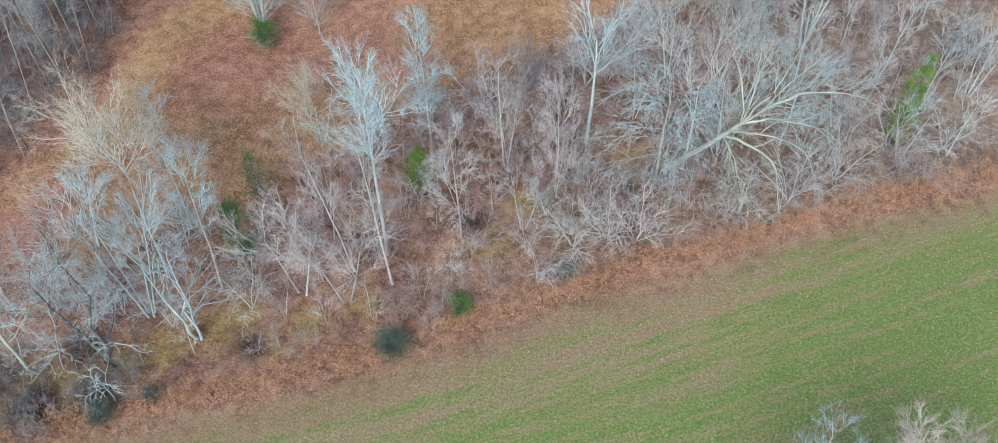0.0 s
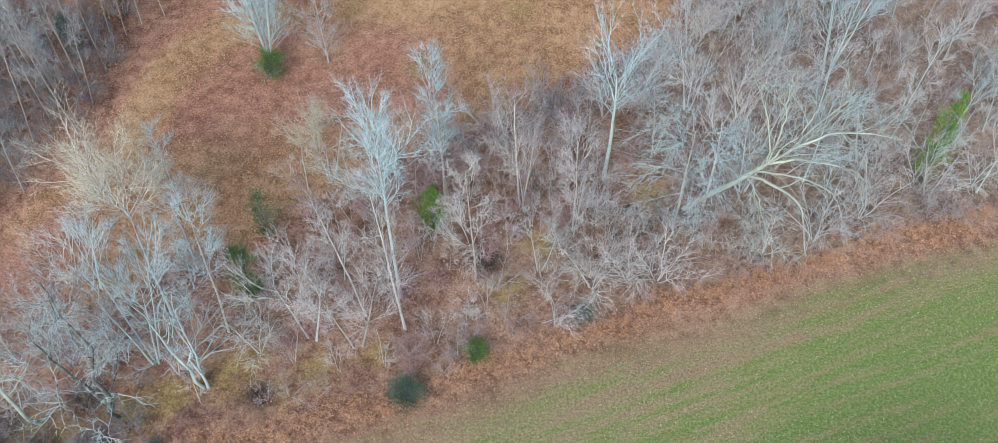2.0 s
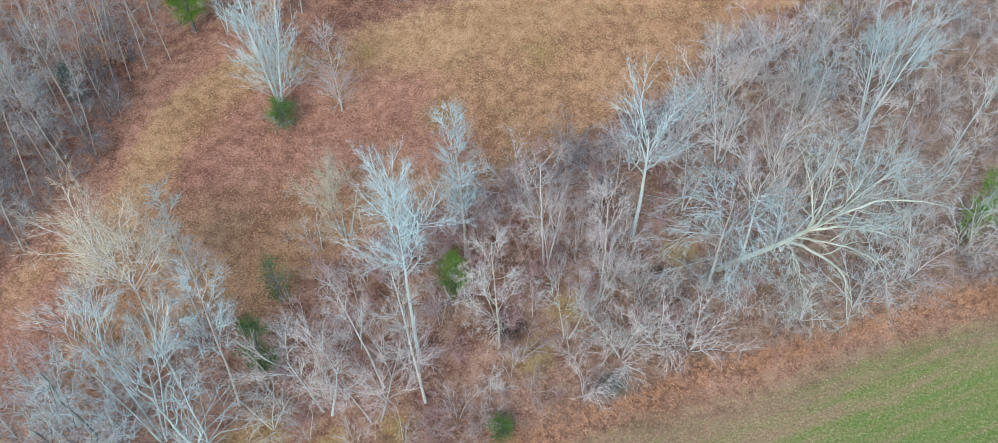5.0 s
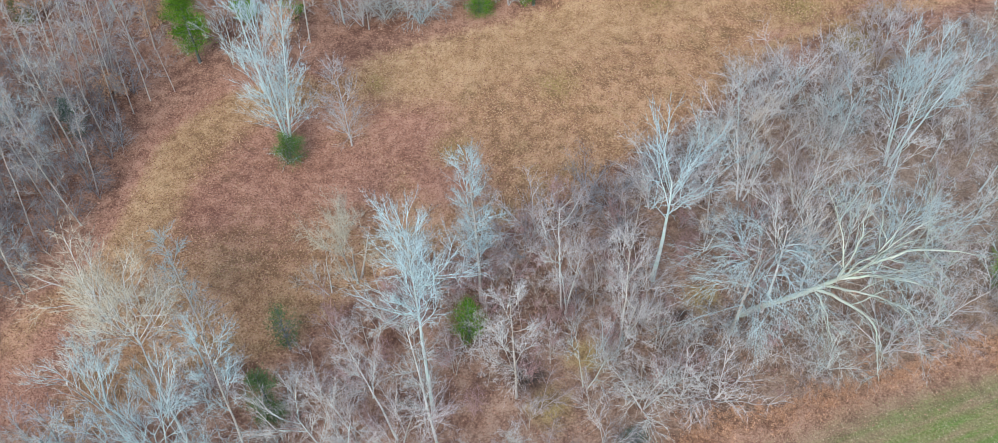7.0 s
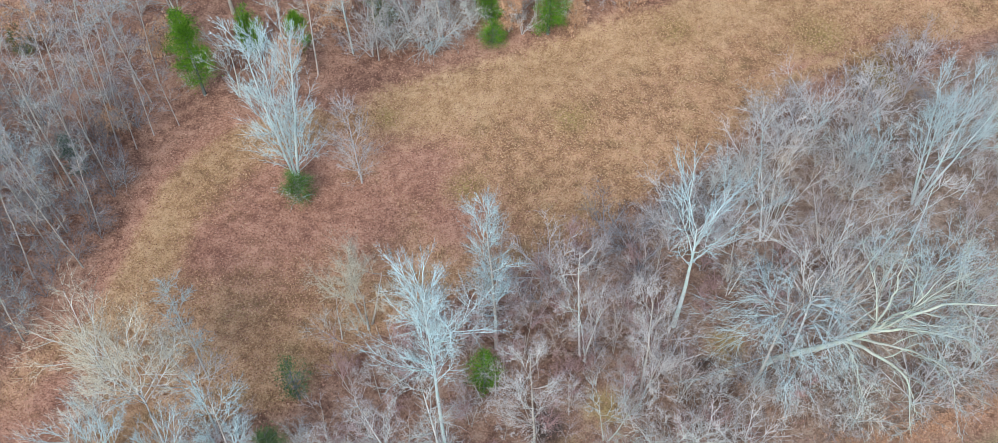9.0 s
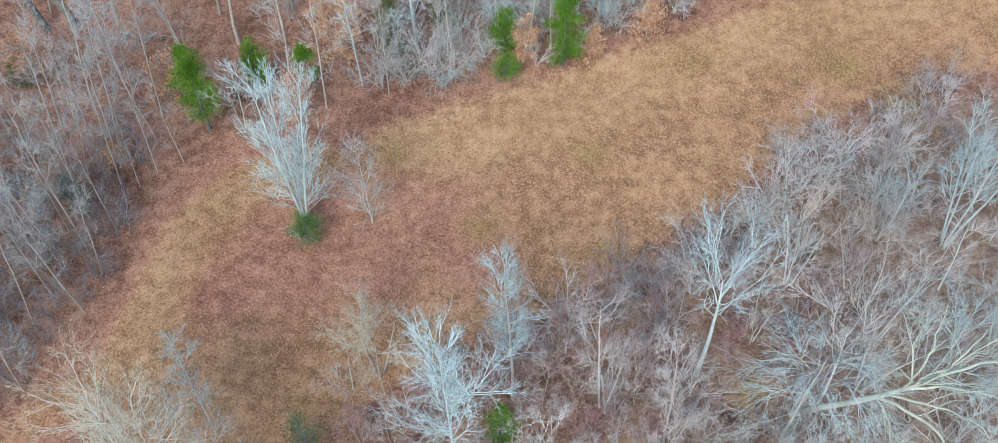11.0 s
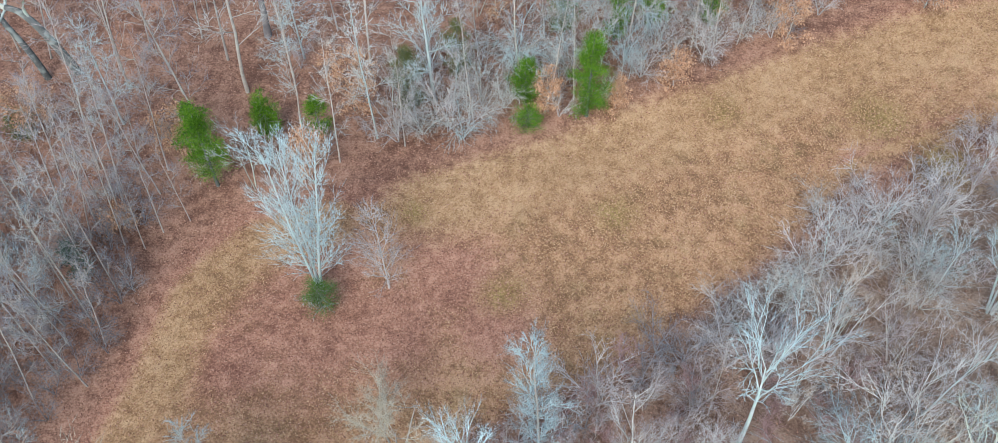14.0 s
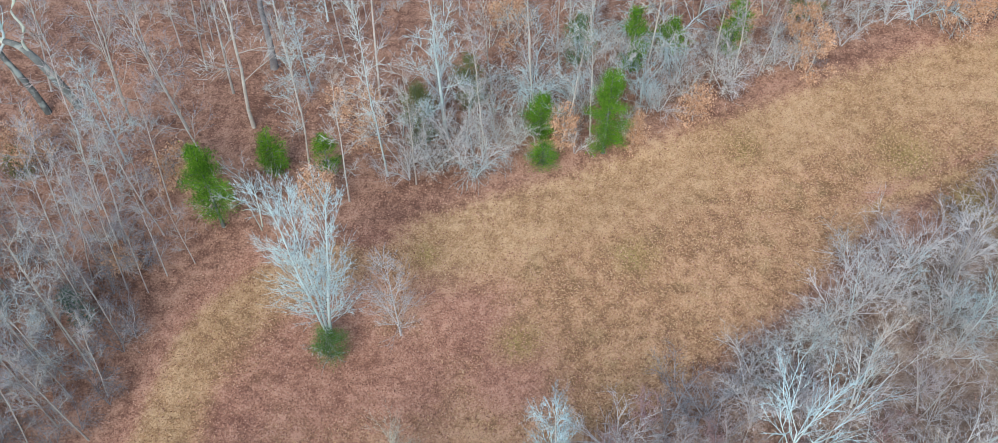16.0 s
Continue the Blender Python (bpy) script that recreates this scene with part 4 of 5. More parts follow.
ever(-2.1, 28.3, "small round green juniper bush beside dead bracken", seed=32, h=1.5, radius=0.75, leaf_m=M_JUNIPER, n=1200, tip=0.5, size=0.16, low=0.7, name="juniper_bush")
ever(-5.7, 25.9, "dark bluish-green spreading juniper bush beside the field", seed=33, h=1.3, radius=1.0, leaf_m=M_BLUE, n=1800, tip=0.6, size=0.18, low=0.8, name="juniper_bush")
ever(3.7, 30.7, "low sparse green juniper bush among bracken", seed=34, h=1.0, radius=0.75, leaf_m=M_BLUE, n=700, tip=0.5, size=0.16, low=0.7, name="juniper_bush")
ever(-14.5, 31.9, "slender olive-green pine sapling in the thicket", seed=35, h=5.4, radius=1.1, leaf_m=M_PINE, n=2720, size=0.18, name="pine_sapling")
ever(-14.2, 36.0, "thin ragged pine sapling with sparse green tufts", seed=36, h=4.6, radius=0.9, leaf_m=M_PINE, n=500, size=0.24, name="pine_sapling")
ever(-4.7, 36.7, "small green cedar sapling half hidden by twigs", seed=37, h=4.0, radius=0.95, leaf_m=M_CEDAR, n=2200, size=0.16, name="cedar_sapling")
ever(24.3, 40.3, "tall dull green cedar wrapped round a trunk", seed=38, h=8.2, radius=0.85, leaf_m=M_CEDAR, n=2600, size=0.18, low=0.7, name="cedar_tree")
ever(-22.5, 56.6, "bright green cedar at the edge of the forest", seed=39, h=7.2, radius=1.3, leaf_m=M_CEDAR, n=5600, size=0.20, base=0.16, belly=0.4, name="cedar_tree")
ever(-19.9, 60.2, "dark green cedar beneath bare forest trees", seed=40, h=4.0, radius=0.85, leaf_m=M_CEDAR, n=2880, size=0.2, name="cedar_tree")
ever(-16.9, 60.4, "small dark green cedar beneath bare forest trees", seed=41, h=3.2, radius=0.9, leaf_m=M_CEDAR, n=1920, size=0.2, name="cedar_tree")
ever(-0.9, 62.0, "bright green cedar at the meadow's northern edge", seed=42, h=7.2, radius=1.1, leaf_m=M_CEDAR, n=5600, size=0.19, low=0.7, name="cedar_tree")
ever(-4.6, 63.2, "green cedar in the forest margin", seed=43, h=3.4, radius=1.0, leaf_m=M_CEDAR, n=3000, size=0.19, name="cedar_tree")
ever(-4.5, 61.1, "low bright green juniper beside the meadow", seed=44, h=1.3, radius=0.95, leaf_m=M_CEDAR, n=1300, size=0.18, low=0.7, tip=0.5, name="juniper_bush")
ever(1.1, 68.3, "narrow green cedar within the forest", seed=45, h=5.6, radius=0.95, leaf_m=M_CEDAR, n=2720, size=0.2, name="cedar_tree")
ever(-2.2, 68.8, "dull bluish-green evergreen behind bare twigs", seed=55, h=4.4, radius=1.1, leaf_m=M_PINE, n=2000, size=0.2, name="cedar_tree")
ever(3.5, 69.4, "green cedar under bare drooping twigs", seed=56, h=3.6, radius=1.1, leaf_m=M_CEDAR, n=1900, size=0.2, name="cedar_tree")
ever(7.3, 69.6, "narrow green cedar within the forest", seed=46, h=5.2, radius=0.95, leaf_m=M_CEDAR, n=2400, size=0.2, name="cedar_tree")
ever(12.2, 72.6, "green cedar within the forest", seed=47, h=3.2, radius=1.2, leaf_m=M_OLIVE, n=2080, size=0.2, name="cedar_tree")
ever(-8.8, 65.4, "dull olive evergreen behind bare twigs", seed=48, h=4.5, radius=1.1, leaf_m=M_OLIVE, n=1920, size=0.2, name="cedar_tree")
ever(-11.7, 62.4, "dull olive evergreen behind bare twigs", seed=49, h=5.5, radius=1.1, leaf_m=M_OLIVE, n=2400, size=0.2, name="cedar_tree")
ever(-34.5, 60.0, "dull green evergreen sapling on the forest floor", seed=50, h=2.6, radius=0.9, leaf_m=M_OLIVE, n=1280, size=0.2, name="cedar_tree")
ever(-28.7, 50.2, "thin bluish-green pine sapling in the forest", seed=51, h=3.6, radius=0.9, leaf_m=M_BLUE, n=600, size=0.24, name="pine_sapling")
ever(-33.5, 51.2, "thin bluish-green pine sapling in the forest", seed=52, h=3.4, radius=0.8, leaf_m=M_BLUE, n=700, size=0.24, name="pine_sapling")
ever(-20.6, 21.9, "low dark green juniper at the field margin", seed=53, h=1.2, radius=0.9, leaf_m=M_BLUE, n=800, size=0.18, low=0.7, tip=0.5, name="juniper_bush")
ever(-18.2, 23.0, "low dark green juniper at the field margin", seed=54, h=0.9, radius=0.5, leaf_m=M_BLUE, n=400, size=0.16, low=0.7, tip=0.5, name="juniper_bush")

tagged(put(shrub(170, 2.3, 1.5, M_PALE_TWIG, stems=7, n2=16, n3=30, n4=20, droop=0.5, twig_r=0.011), -15.7, 48.5), "bare white branches hanging over the juniper bush", "shrub")

# ---------------- saplings with dead leaves ----------------
for i, (x, y, h, w) in enumerate([(-15.0, 62.3, 4.0, 2.0), (-6.5, 71.0, 4.0, 1.5), (-3.2, 62.4, 3.6, 0.8), (7.8, 70.2, 3.4, 1.0), (4.6, 64.4, 2.4, 1.0), (12.0, 67.8, 4.2, 1.2), (21.7, 71.3, 3.2, 1.6), (11.6, 70.2, 3.6, 1.2),
                                  (-34.0, 60.3, 3.4, 1.8), (-25.4, 59.2, 3.0, 1.3), (-17.2, 57.8, 3.2, 1.2), (0.9, 62.6, 2.2, 0.8), (25, 73, 3, 1.4), (-27.5, 53.6, 1.6, 0.9)]):
    tagged(put(leafy_shrub(60 + i, h, w, M_OAK, M_GREY, n=int(1100 * w + 700), size=0.145), x, y), "oak sapling holding its dry tan leaves", "sapling", "oak saplings")

# ---------------- repeated bare trees and shrubs ----------------
def pick(rng, kinds):
    return kinds[int(rng.integers(0, len(kinds)))]


SLENDER = [bare_tree(100 + i, 10.5, 0.054, M_GREY, (M_SLATE, M_SOFT_TWIG, M_PINK, M_PALE_TWIG, M_SLATE)[i], lean=(0.03 * (i - 2), 0.02), limbs=11, span=(0.22, 0.98), reach=0.18, angle=50, up=0.35, n2=70, n3=230, n4=190,
                     len2=0.11, len3=0.075, len4=0.048, k2=3, k3=2, twig_r=0.0099, fork=40, wobble=0.1, thick=0.03) for i in range(5)]
FAN_LOOKS = [(M_PALE, M_SOFT_TWIG, M_MAUVE), (M_GREY, M_MAUVE, M_PINK), (M_PALE, M_PALE_TWIG, M_PALE_TWIG), (M_BIRCH, M_SOFT_TWIG, M_BEIGE), (M_GREY, M_MAUVE, M_MAUVE), (M_GREEN_BARK, M_PALE_TWIG, M_SOFT_TWIG)]
FANS = [forked_tree(320 + i, 10.0, 0.075, a, c, b, stems=(1, 2, 1, 3, 1, 2)[i], clear=(0.34, 0.2, 0.4, 0.15, 0.28, 0.25)[i], leader=(0.45, 0.5, 0.3, 0.6, 0.8, 0.35)[i], limbs=(8, 4, 7, 3, 10, 4)[i],
                    limb_len=(0.19, 0.2, 0.2, 0.2, 0.16, 0.22)[i], angle=(40, 42, 36, 34, 46, 50)[i], up=0.35, sides=(1, 2, 2, 2), split=0.2, fork=(25, 26, 24, 22, 28, 30)[i], wobble=(0.06, 0.08, 0.06, 0.06, 0.08, 0.13)[i], bend=(0, 0.04), thick=0.045) for i, (a, b, c) in enumerate(FAN_LOOKS)]
YOUNG = [forked_tree(340 + i, 10.0, 0.08, a, c, b, stems=(1, 2, 1, 2, 1, 2)[i], clear=(0.16, 0.1, 0.2, 0.1, 0.14, 0.12)[i], leader=(0.6, 0.6, 0.55, 0.65, 0.85, 0.5)[i], limbs=(8, 5, 8, 5, 10, 5)[i],
                     limb_len=(0.2, 0.22, 0.21, 0.22, 0.17, 0.23)[i], angle=(40, 42, 38, 34, 46, 50)[i], up=0.35, sides=(1, 2, 3), split=0.2, fork=(27, 27, 26, 24, 29, 31)[i], wobble=(0.06, 0.08, 0.06, 0.06, 0.08, 0.13)[i], bend=(0, 0.04), thick=0.045, twig_r=0.014, coarse=1.3)
         for i, (a, b, c) in enumerate(FAN_LOOKS)]
SHRUBS = [shrub(140 + i, 3.6, 1.6 + 0.15 * i, (M_MAUVE, M_PINK, M_MAUVE, M_SOFT_TWIG, M_SLATE, M_BEIGE, M_PINK)[i], stems=4, n2=56, n3=190, n4=120, twig_r=0.0099, droop=(0, 0, 0.6, 0.2, 0.9, 0, 0.3)[i]) for i in range(7)]
DOMES = [shrub(155 + i, 4.0, 2.1, (M_MAUVE, M_SOFT_TWIG, M_PALE_TWIG, M_SLATE)[i], stems=5, n2=84, n3=250, n4=170, twig_r=0.0099, droop=(0.1, 0.4, 0.8, 0.1)[i]) for i in range(4)]
BRAMBLE = [shrub(165 + i, 3.0, 2.0, M_BRAMBLE, stems=4, n2=46, n3=200, n4=140, droop=0.5 + 0.4 * i, twig_r=0.0099) for i in range(2)]
ROSY = [shrub(180 + i, 3.2, 1.3, M_ROSE, stems=5, n2=56, n3=220, n4=170, twig_r=0.0099, droop=0.1 * i) for i in range(2)]
DUSKY = [shrub(160 + i, 3.6, 1.7, M_DUSK, stems=4, n2=50, n3=180, n4=130, twig_r=0.0095, droop=0.3 * i) for i in range(2)]
USED = []


def stand(kind, label, category, group, x, y, rng, size=(0.85, 1.15), tilt=3.0, name=""):
    m = spot(x, y, rng.uniform(*size), rng.uniform(0, 360), (0, 0))
    m = Matrix.Translation(m.translation) @ pose(0, 0, 0, -4.5 + rng.normal() * tilt, rng.normal() * tilt, 0) @ Matrix.Translation(-m.translation) @ m
    if kind in USED:
        ob = copy_thing(kind, m)
    else:
        USED.append(kind)
        ob = kind
        ob.matrix_basis = m
    if name:
        ob.name = name
    return tagged(ob, label, category, group)


def scatter(rng, n, box, ok, gap, taken):
    """Up to n points in a box that ok() accepts, at least gap apart from one another and from those taken."""
    out = []
    for _ in range(n * 30):
        x, y = rng.uniform(box[0], box[1]), rng.uniform(box[2], box[3])
        if ok(x, y) and all((x - a) ** 2 + (y - b) ** 2 > gap * gap for a, b in out) and all((x - a) ** 2 + (y - b) ** 2 > (gap * 0.8) ** 2 for a, b in taken):
            out.append((x, y))
            if len(out) == n:
                break
    return out


def depth_in(poly, x, y):
    return float(inside(poly, np.array(x), np.array(y)))


def in_strip(x, y):
    return y > line_y(BRACKEN_EDGE, x) + 0.6 and depth_in(MEADOW, x, y) < -0.6 and y < 30.5 + max(0, x + 31) * 0.58 and (x < 33)


def in_forest(x, y):
    if -37.5 < x < -30.5 and 57 < y < 66:
        return False
    return depth_in(MEADOW, x, y) < -1.0 and y > 36.5 + max(0.0, (x + 31)) * 0.62 and y > line_y(BRACKEN_EDGE, x) + 8


rng = np.random.default_rng(77)
taken = list(HERO)
# trees of the hedge with a place of their own: x, y, size, kind
HEDGE = [(13.6, 39.6, 1.08, 3), (17.4, 40.2, 1.0, 2), (15.2, 42.6, 0.9, 0), (14.2, 45.6, 0.8, 1), (11.0, 46.0, 0.82, 3), (11.4, 50.4, 0.7, 0), (17.0, 52.6, 0.62, 4), (17.2, 49.6, 0.7, 2), (19.2, 45.6, 0.95, 0), (8.6, 43.2, 0.8, 4),
         (21.0, 41.6, 0.9, 5), (24.6, 39.2, 0.95, 5), (23.4, 43.6, 0.9, 4), (26.4, 42.6, 0.9, 2), (25.2, 46.6, 0.95, 0), (22.6, 53.4, 0.7, 1), (28.4, 50.2, 0.9, 4), (27.6, 39.4, 0.85, 0), (30.2, 44.4, 0.9, 3),
         (12.4, 42.0, 0.72, 4), (20.0, 38.6, 0.6, 1), (-10.0, 36.0, 0.62, 4), (-12.6, 33.8, 0.6, 1), (-9.6, 33.2, 0.7, 0), (2.4, 40.4, 0.74, 1), (3.6, 38.0, 0.7, 4), (-0.4, 35.2, 0.62, 4), (1.4, 33.8, 0.6, 5),
         (4.4, 33.6, 0.62, 1), (-13.4, 29.6, 0.66, 1), (-24.2, 28.6, 0.8, 5), (-27.6, 28.0, 0.85, 4), (-23.4, 32.6, 0.7, 3), (-18.0, 32.6, 0.7, 2), (-5.4, 34.6, 0.6, 1), (6.4, 35.2, 0.6, 4), (-16.4, 25.6, 0.55, 4)]
for x, y, size, k in HEDGE:
    stand((FANS if size > 0.75 else YOUNG)[k], ("leafless hedgerow tree with pale limbs and greyish twigs", "leafless hedgerow tree with pinkish twigs", "leafless hedgerow tree pale with lichen", "leafless hedgerow tree with beige twigs", "leafless hedgerow tree with fine grey twigs", "leafless hedgerow tree with crooked mossy limbs")[k],
          "tree", G_STRIP, x, y, rng, (size, size), 3.0)
pts = [(x, y) for x, y, _, _ in HEDGE]
more = scatter(rng, 26, (6, 33, 34, 60), lambda x, y: in_strip(x, y) and y > line_y(BRACKEN_EDGE, x) + 3.5 and depth_in(MEADOW, x, y) < -2.5, 1.7, [])
for x, y in more:
    stand(pick(rng, YOUNG), "leafless hedgerow tree with greyish twigs", "tree", G_STRIP, x, y, rng, (0.5, 0.75))
more = scatter(rng, 26, (-13, 6, 26, 43), lambda x, y: in_strip(x, y) and y > line_y(BRACKEN_EDGE, x) + 2.0 and depth_in(MEADOW, x, y) < -1.5, 1.6, HERO)
for x, y in more:
    stand(YOUNG[(1, 4, 1)[int(rng.integers(0, 3))]], "leafless hedgerow tree with pinkish-grey twigs", "tree", G_STRIP, x, y, rng, (0.42, 0.66))
more = scatter(rng, 5, (-33, -13, 27, 34), lambda x, y: in_strip(x, y) and y > line_y(BRACKEN_EDGE, x) + 1.5, 2.2, [])
for x, y in more:
    stand(pick(rng, YOUNG), "leafless hedgerow tree with greyish twigs", "tree", G_STRIP, x, y, rng, (0.45, 0.75))
own = np.random.default_rng(77)
for kind, x, y, size, what in ((YOUNG[3], -12.4, 39.4, 0.7, "beige"), (FANS[0], -18.0, 33.9, 1.04, "greyish"), (FANS[2], -23.2, 32.6, 0.82, "pale lichened"), (FANS[0], 0.6, 38.2, 0.86, "greyish")):
    stand(kind, f"leafless hedgerow tree with {what} twigs", "tree", G_STRIP, x, y, own, (size, size), 3.0)
for x, y in ((-5.4, 39.2), (-3.6, 38.0), (-2.2, 40.2), (-7.4, 38.6), (-1.0, 37.2), (-8.8, 37.2)):
    stand(ROSY[int(own.integers(0, 2))], "leafless shrub of fine rose-brown shoots", "shrub", "hedgerow shrubs", x, y, own, (0.8, 1.1), name="bare_shrub")
for x, y in ((-17.3, 24.3), (-15.9, 24.6), (-16.7, 25.0), (-14.6, 24.9)):
    stand(BRAMBLE[int(own.integers(0, 2))], "low reddish bramble thicket behind the bracken", "shrub", "hedgerow shrubs", x, y, own, (0.5, 0.75), name="bare_shrub")
for x, y in ((-24.6, 20.9), (-23.4, 20.8), (-25.8, 20.4), (-25.2, 21.8), (-21.6, 23.4)):
    stand(DUSKY[int(own.integers(0, 2))], "dark tangled leafless brush beside the field", "shrub", "hedgerow shrubs", x, y, own, (0.6, 0.9), name="thicket_shrub")
taken += pts
pts = scatter(rng, 120, (-36, 32, 20, 61), in_strip, 1.2, [])
for x, y in pts:
    low = y < line_y(BRACKEN_EDGE, x) + 4 and rng.random() < (0.6 if x > -19 else 1.0)
    stand(pick(rng, (BRAMBLE if x > -19 else DUSKY) if low else SHRUBS), "leafless twiggy hedgerow shrub", "shrub", "hedgerow shrubs", x, y, rng, (0.5, 0.9) if low else (0.6, 1.2), name="bare_shrub")
THICKET = [(8.2, 46.0), (6.0, 47.8), (10.6, 51.0), (13.7, 52.2), (8.3, 49.2), (11.2, 46.9), (16.4, 50.3), (12.1, 54.0), (15.5, 54.2), (17.9, 53.7), (9.8, 49.4), (5.6, 45.2), (19.0, 55.0), 
           (4.3, 32.6), (6.3, 33.4), (8.0, 33.2), (14.2, 35.0), (17.3, 36.0), (20.3, 37.6), (-13.7, 28.5), (-1.2, 43.2), (24.0, 39.4), (27.5, 40.0)]
for x, y in ((2.1, 46.0), (3.3, 45.4), (3.8, 43.9), (1.2, 44.2), (5.2, 46.6), (-1.8, 41.8)):
    stand(DOMES[3], "tall dense thicket shrub with dark slate-grey twigs", "shrub", "hedgerow shrubs", x, y, rng, (0.85, 1.15), name="thicket_shrub")
for i, (x, y) in enumerate(THICKET):
    stand(DOMES[(0, 1, 0)[i % 3]], "tall dense thicket shrub with grey twigs", "shrub", "hedgerow shrubs", x, y, rng, (0.95, 1.25), name="thicket_shrub")


for x, y in scatter(rng, 12, (5, 33, 36, 61), lambda x, y: in_strip(x, y) and y > line_y(BRACKEN_EDGE, x) + 5 and depth_in(MEADOW, x, y) < -2.2, 1.9, []):
    stand(pick(rng, [DOMES[0], DOMES[1], SHRUBS[1], SHRUBS[6]]), "tall dense thicket shrub with grey twigs", "shrub", "hedgerow shrubs", x, y, rng, (0.85, 1.2), name="thicket_shrub")
for x, y in scatter(rng, 30, (-31, -18, 20.5, 29), lambda x, y: y > line_y(BRACKEN_EDGE, x) + 0.4, 1.3, []):
    stand(DUSKY[int(rng.integers(0, 2))], "dark tangled leafless brush beside the field", "shrub", "hedgerow shrubs", x, y, rng, (0.5, 1.0), name="thicket_shrub")


def in_margin(x, y):
    d = y - line_y(BRACKEN_EDGE, x)
    return 0.1 < d < 2.6


for x, y in scatter(rng, 66, (-26, 32, 20, 42), in_margin, 0.8, [(-2.1, 28.3), (-5.7, 25.9), (-5.0, 26.3), (3.7, 30.7), (-20.6, 21.9), (-18.2, 23.0)]):
    stand(pick(rng, BRAMBLE + [SHRUBS[6]]), "low reddish leafless brush beside dead bracken", "shrub", "low brush at the field margin", x, y, rng, (0.35, 0.7), name="low_brush")
# the forest beyond the meadow: the trees that stand out, then the rest
FOREST = [(-30.0, 65.4, 1.15, 0), (-28.7, 67.9, 1.0, 1), (-27.3, 70.2, 1.0, 4), (-25.4, 70.8, 0.8, 0), (-18.2, 61.1, 1.1, 3), (-11.8, 59.6, 0.85, 1), (-3.3, 68.5, 0.9, 3), (-1.5, 68.8, 0.9, 1), (6.0, 67.5, 0.9, 0), (7.3, 67.0, 0.95, 1), (9.0, 68.0, 0.8, 4),
          (-28.9, 44.6, 0.95, 4), (-27.2, 43.9, 0.8, 0), (-26.6, 49.2, 0.7, 0), (-28.6, 50.7, 0.75, 1), (-25.9, 52.3, 0.65, 4), (-25.1, 53.4, 0.6, 0), (-23.7, 54.2, 0.6, 4), (-27.4, 53.9, 0.8, 0), (-30.9, 48.4, 0.9, 3), (-32.8, 51.8, 0.9, 4), (-28.7, 46.3, 0.8, 4),
          (-26.8, 46.3, 0.6, 0), (-29.2, 54.3, 0.85, 1), (-31.6, 56.8, 0.8, 0), (-32.5, 54.7, 0.8, 4), (-34.1, 55.5, 0.8, 1), (-27.1, 57.7, 0.8, 4), (-25.6, 57.7, 0.75, 0), (-31.0, 41.5, 0.8, 3), (-29.8, 43.2, 0.75, 0)]
for x, y, size, k in FOREST:
    stand(SLENDER[k], "slim leafless forest tree", "tree", "leafless forest trees", x, y, rng, (size, size), 1.5, name="forest_tree")
hero(-21.8, 63.8, "tall forest tree with a pale mossy trunk", group="leafless forest trees", name="forest_tree", seed=81, h=13.5, r=0.12, bark_m=M_GREY, twig_m=M_SOFT_TWIG, limbs=9, span=(0.3, 0.95), reach=0.28, angle=55, up=0.4, n2=60, n3=260, n4=300, sway=0.06)
hero(-21.2, 68.6, "thick dark forest tree trunk", group="leafless forest trees", name="forest_tree", seed=82, h=14.0, r=0.22, bark_m=M_DUSK, twig_m=M_SOFT_TWIG, limbs=9, span=(0.4, 0.95), reach=0.3, angle=55, up=0.4, n2=60, n3=260, n4=300)
hero(-13.5, 60.2, "straight white birch at the edge of the forest", group="leafless forest trees", name="birch_tree", seed=83, h=13.5, r=0.06, bark_m=M_PALE, twig_m=M_SOFT_TWIG, limbs=18, span=(0.25, 0.97), reach=0.15, angle=52, up=0.3, n2=70, n3=300, n4=350, len2=0.09, len3=0.06)
hero(-10.1, 63.1, "spreading forest tree with pale branches", group="leafless forest trees", name="forest_tree", seed=84, h=9.5, r=0.12, bark_m=M_PALE, twig_m=M_PALE_TWIG, limbs=13, span=(0.25, 0.95), reach=0.36, angle=50, up=0.4, n2=110, n3=480, n4=500)
hero(-28.9, 61.1, "small forest tree with a pale twiggy crown", group="leafless forest trees", name="forest_tree", seed=85, h=8.2, r=0.07, bark_m=M_PALE, twig_m=M_PALE_TWIG, limbs=18, span=(0.2, 0.97), reach=0.2, angle=52, up=0.3, n2=90, n3=380, n4=420, wobble=0.14)
hero(-18.6, 66.6, "small forest tree with curling pale twigs", group="leafless forest trees", name="forest_tree", seed=86, h=6.5, r=0.07, bark_m=M_PALE, twig_m=M_PALE_TWIG, limbs=16, span=(0.2, 0.97), reach=0.24, angle=58, up=0.2, n2=80, n3=300, n4=300, wobble=0.3)
for x, y, size in ((-5.1, 65.6, 1.45), (3.4, 69.6, 1.3), (-8.4, 60.2, 0.7), (19.8, 73.0, 1.1), (1.6, 66.4, 0.8)):
    stand(DOMES[2], "drooping shrub with a fountain of whitish twigs", "shrub", "forest shrubs", x, y, rng, (size, size), name="fountain_shrub")
standing = HERO + [(x, y) for x, y, _, _ in FOREST]


def in_margin_woods(x, y):
    return in_forest(x, y) and depth_in(MEADOW, x, y) > -7.5


for x, y in scatter(rng, 36, (-12, 24, 57, 76), in_margin_woods, 1.4, []):
    stand(DOMES[int(rng.integers(0, 2))], "dense grey shrub of the forest margin", "shrub", "forest shrubs", x, y, rng, (0.55, 0.95), name="understory_shrub")
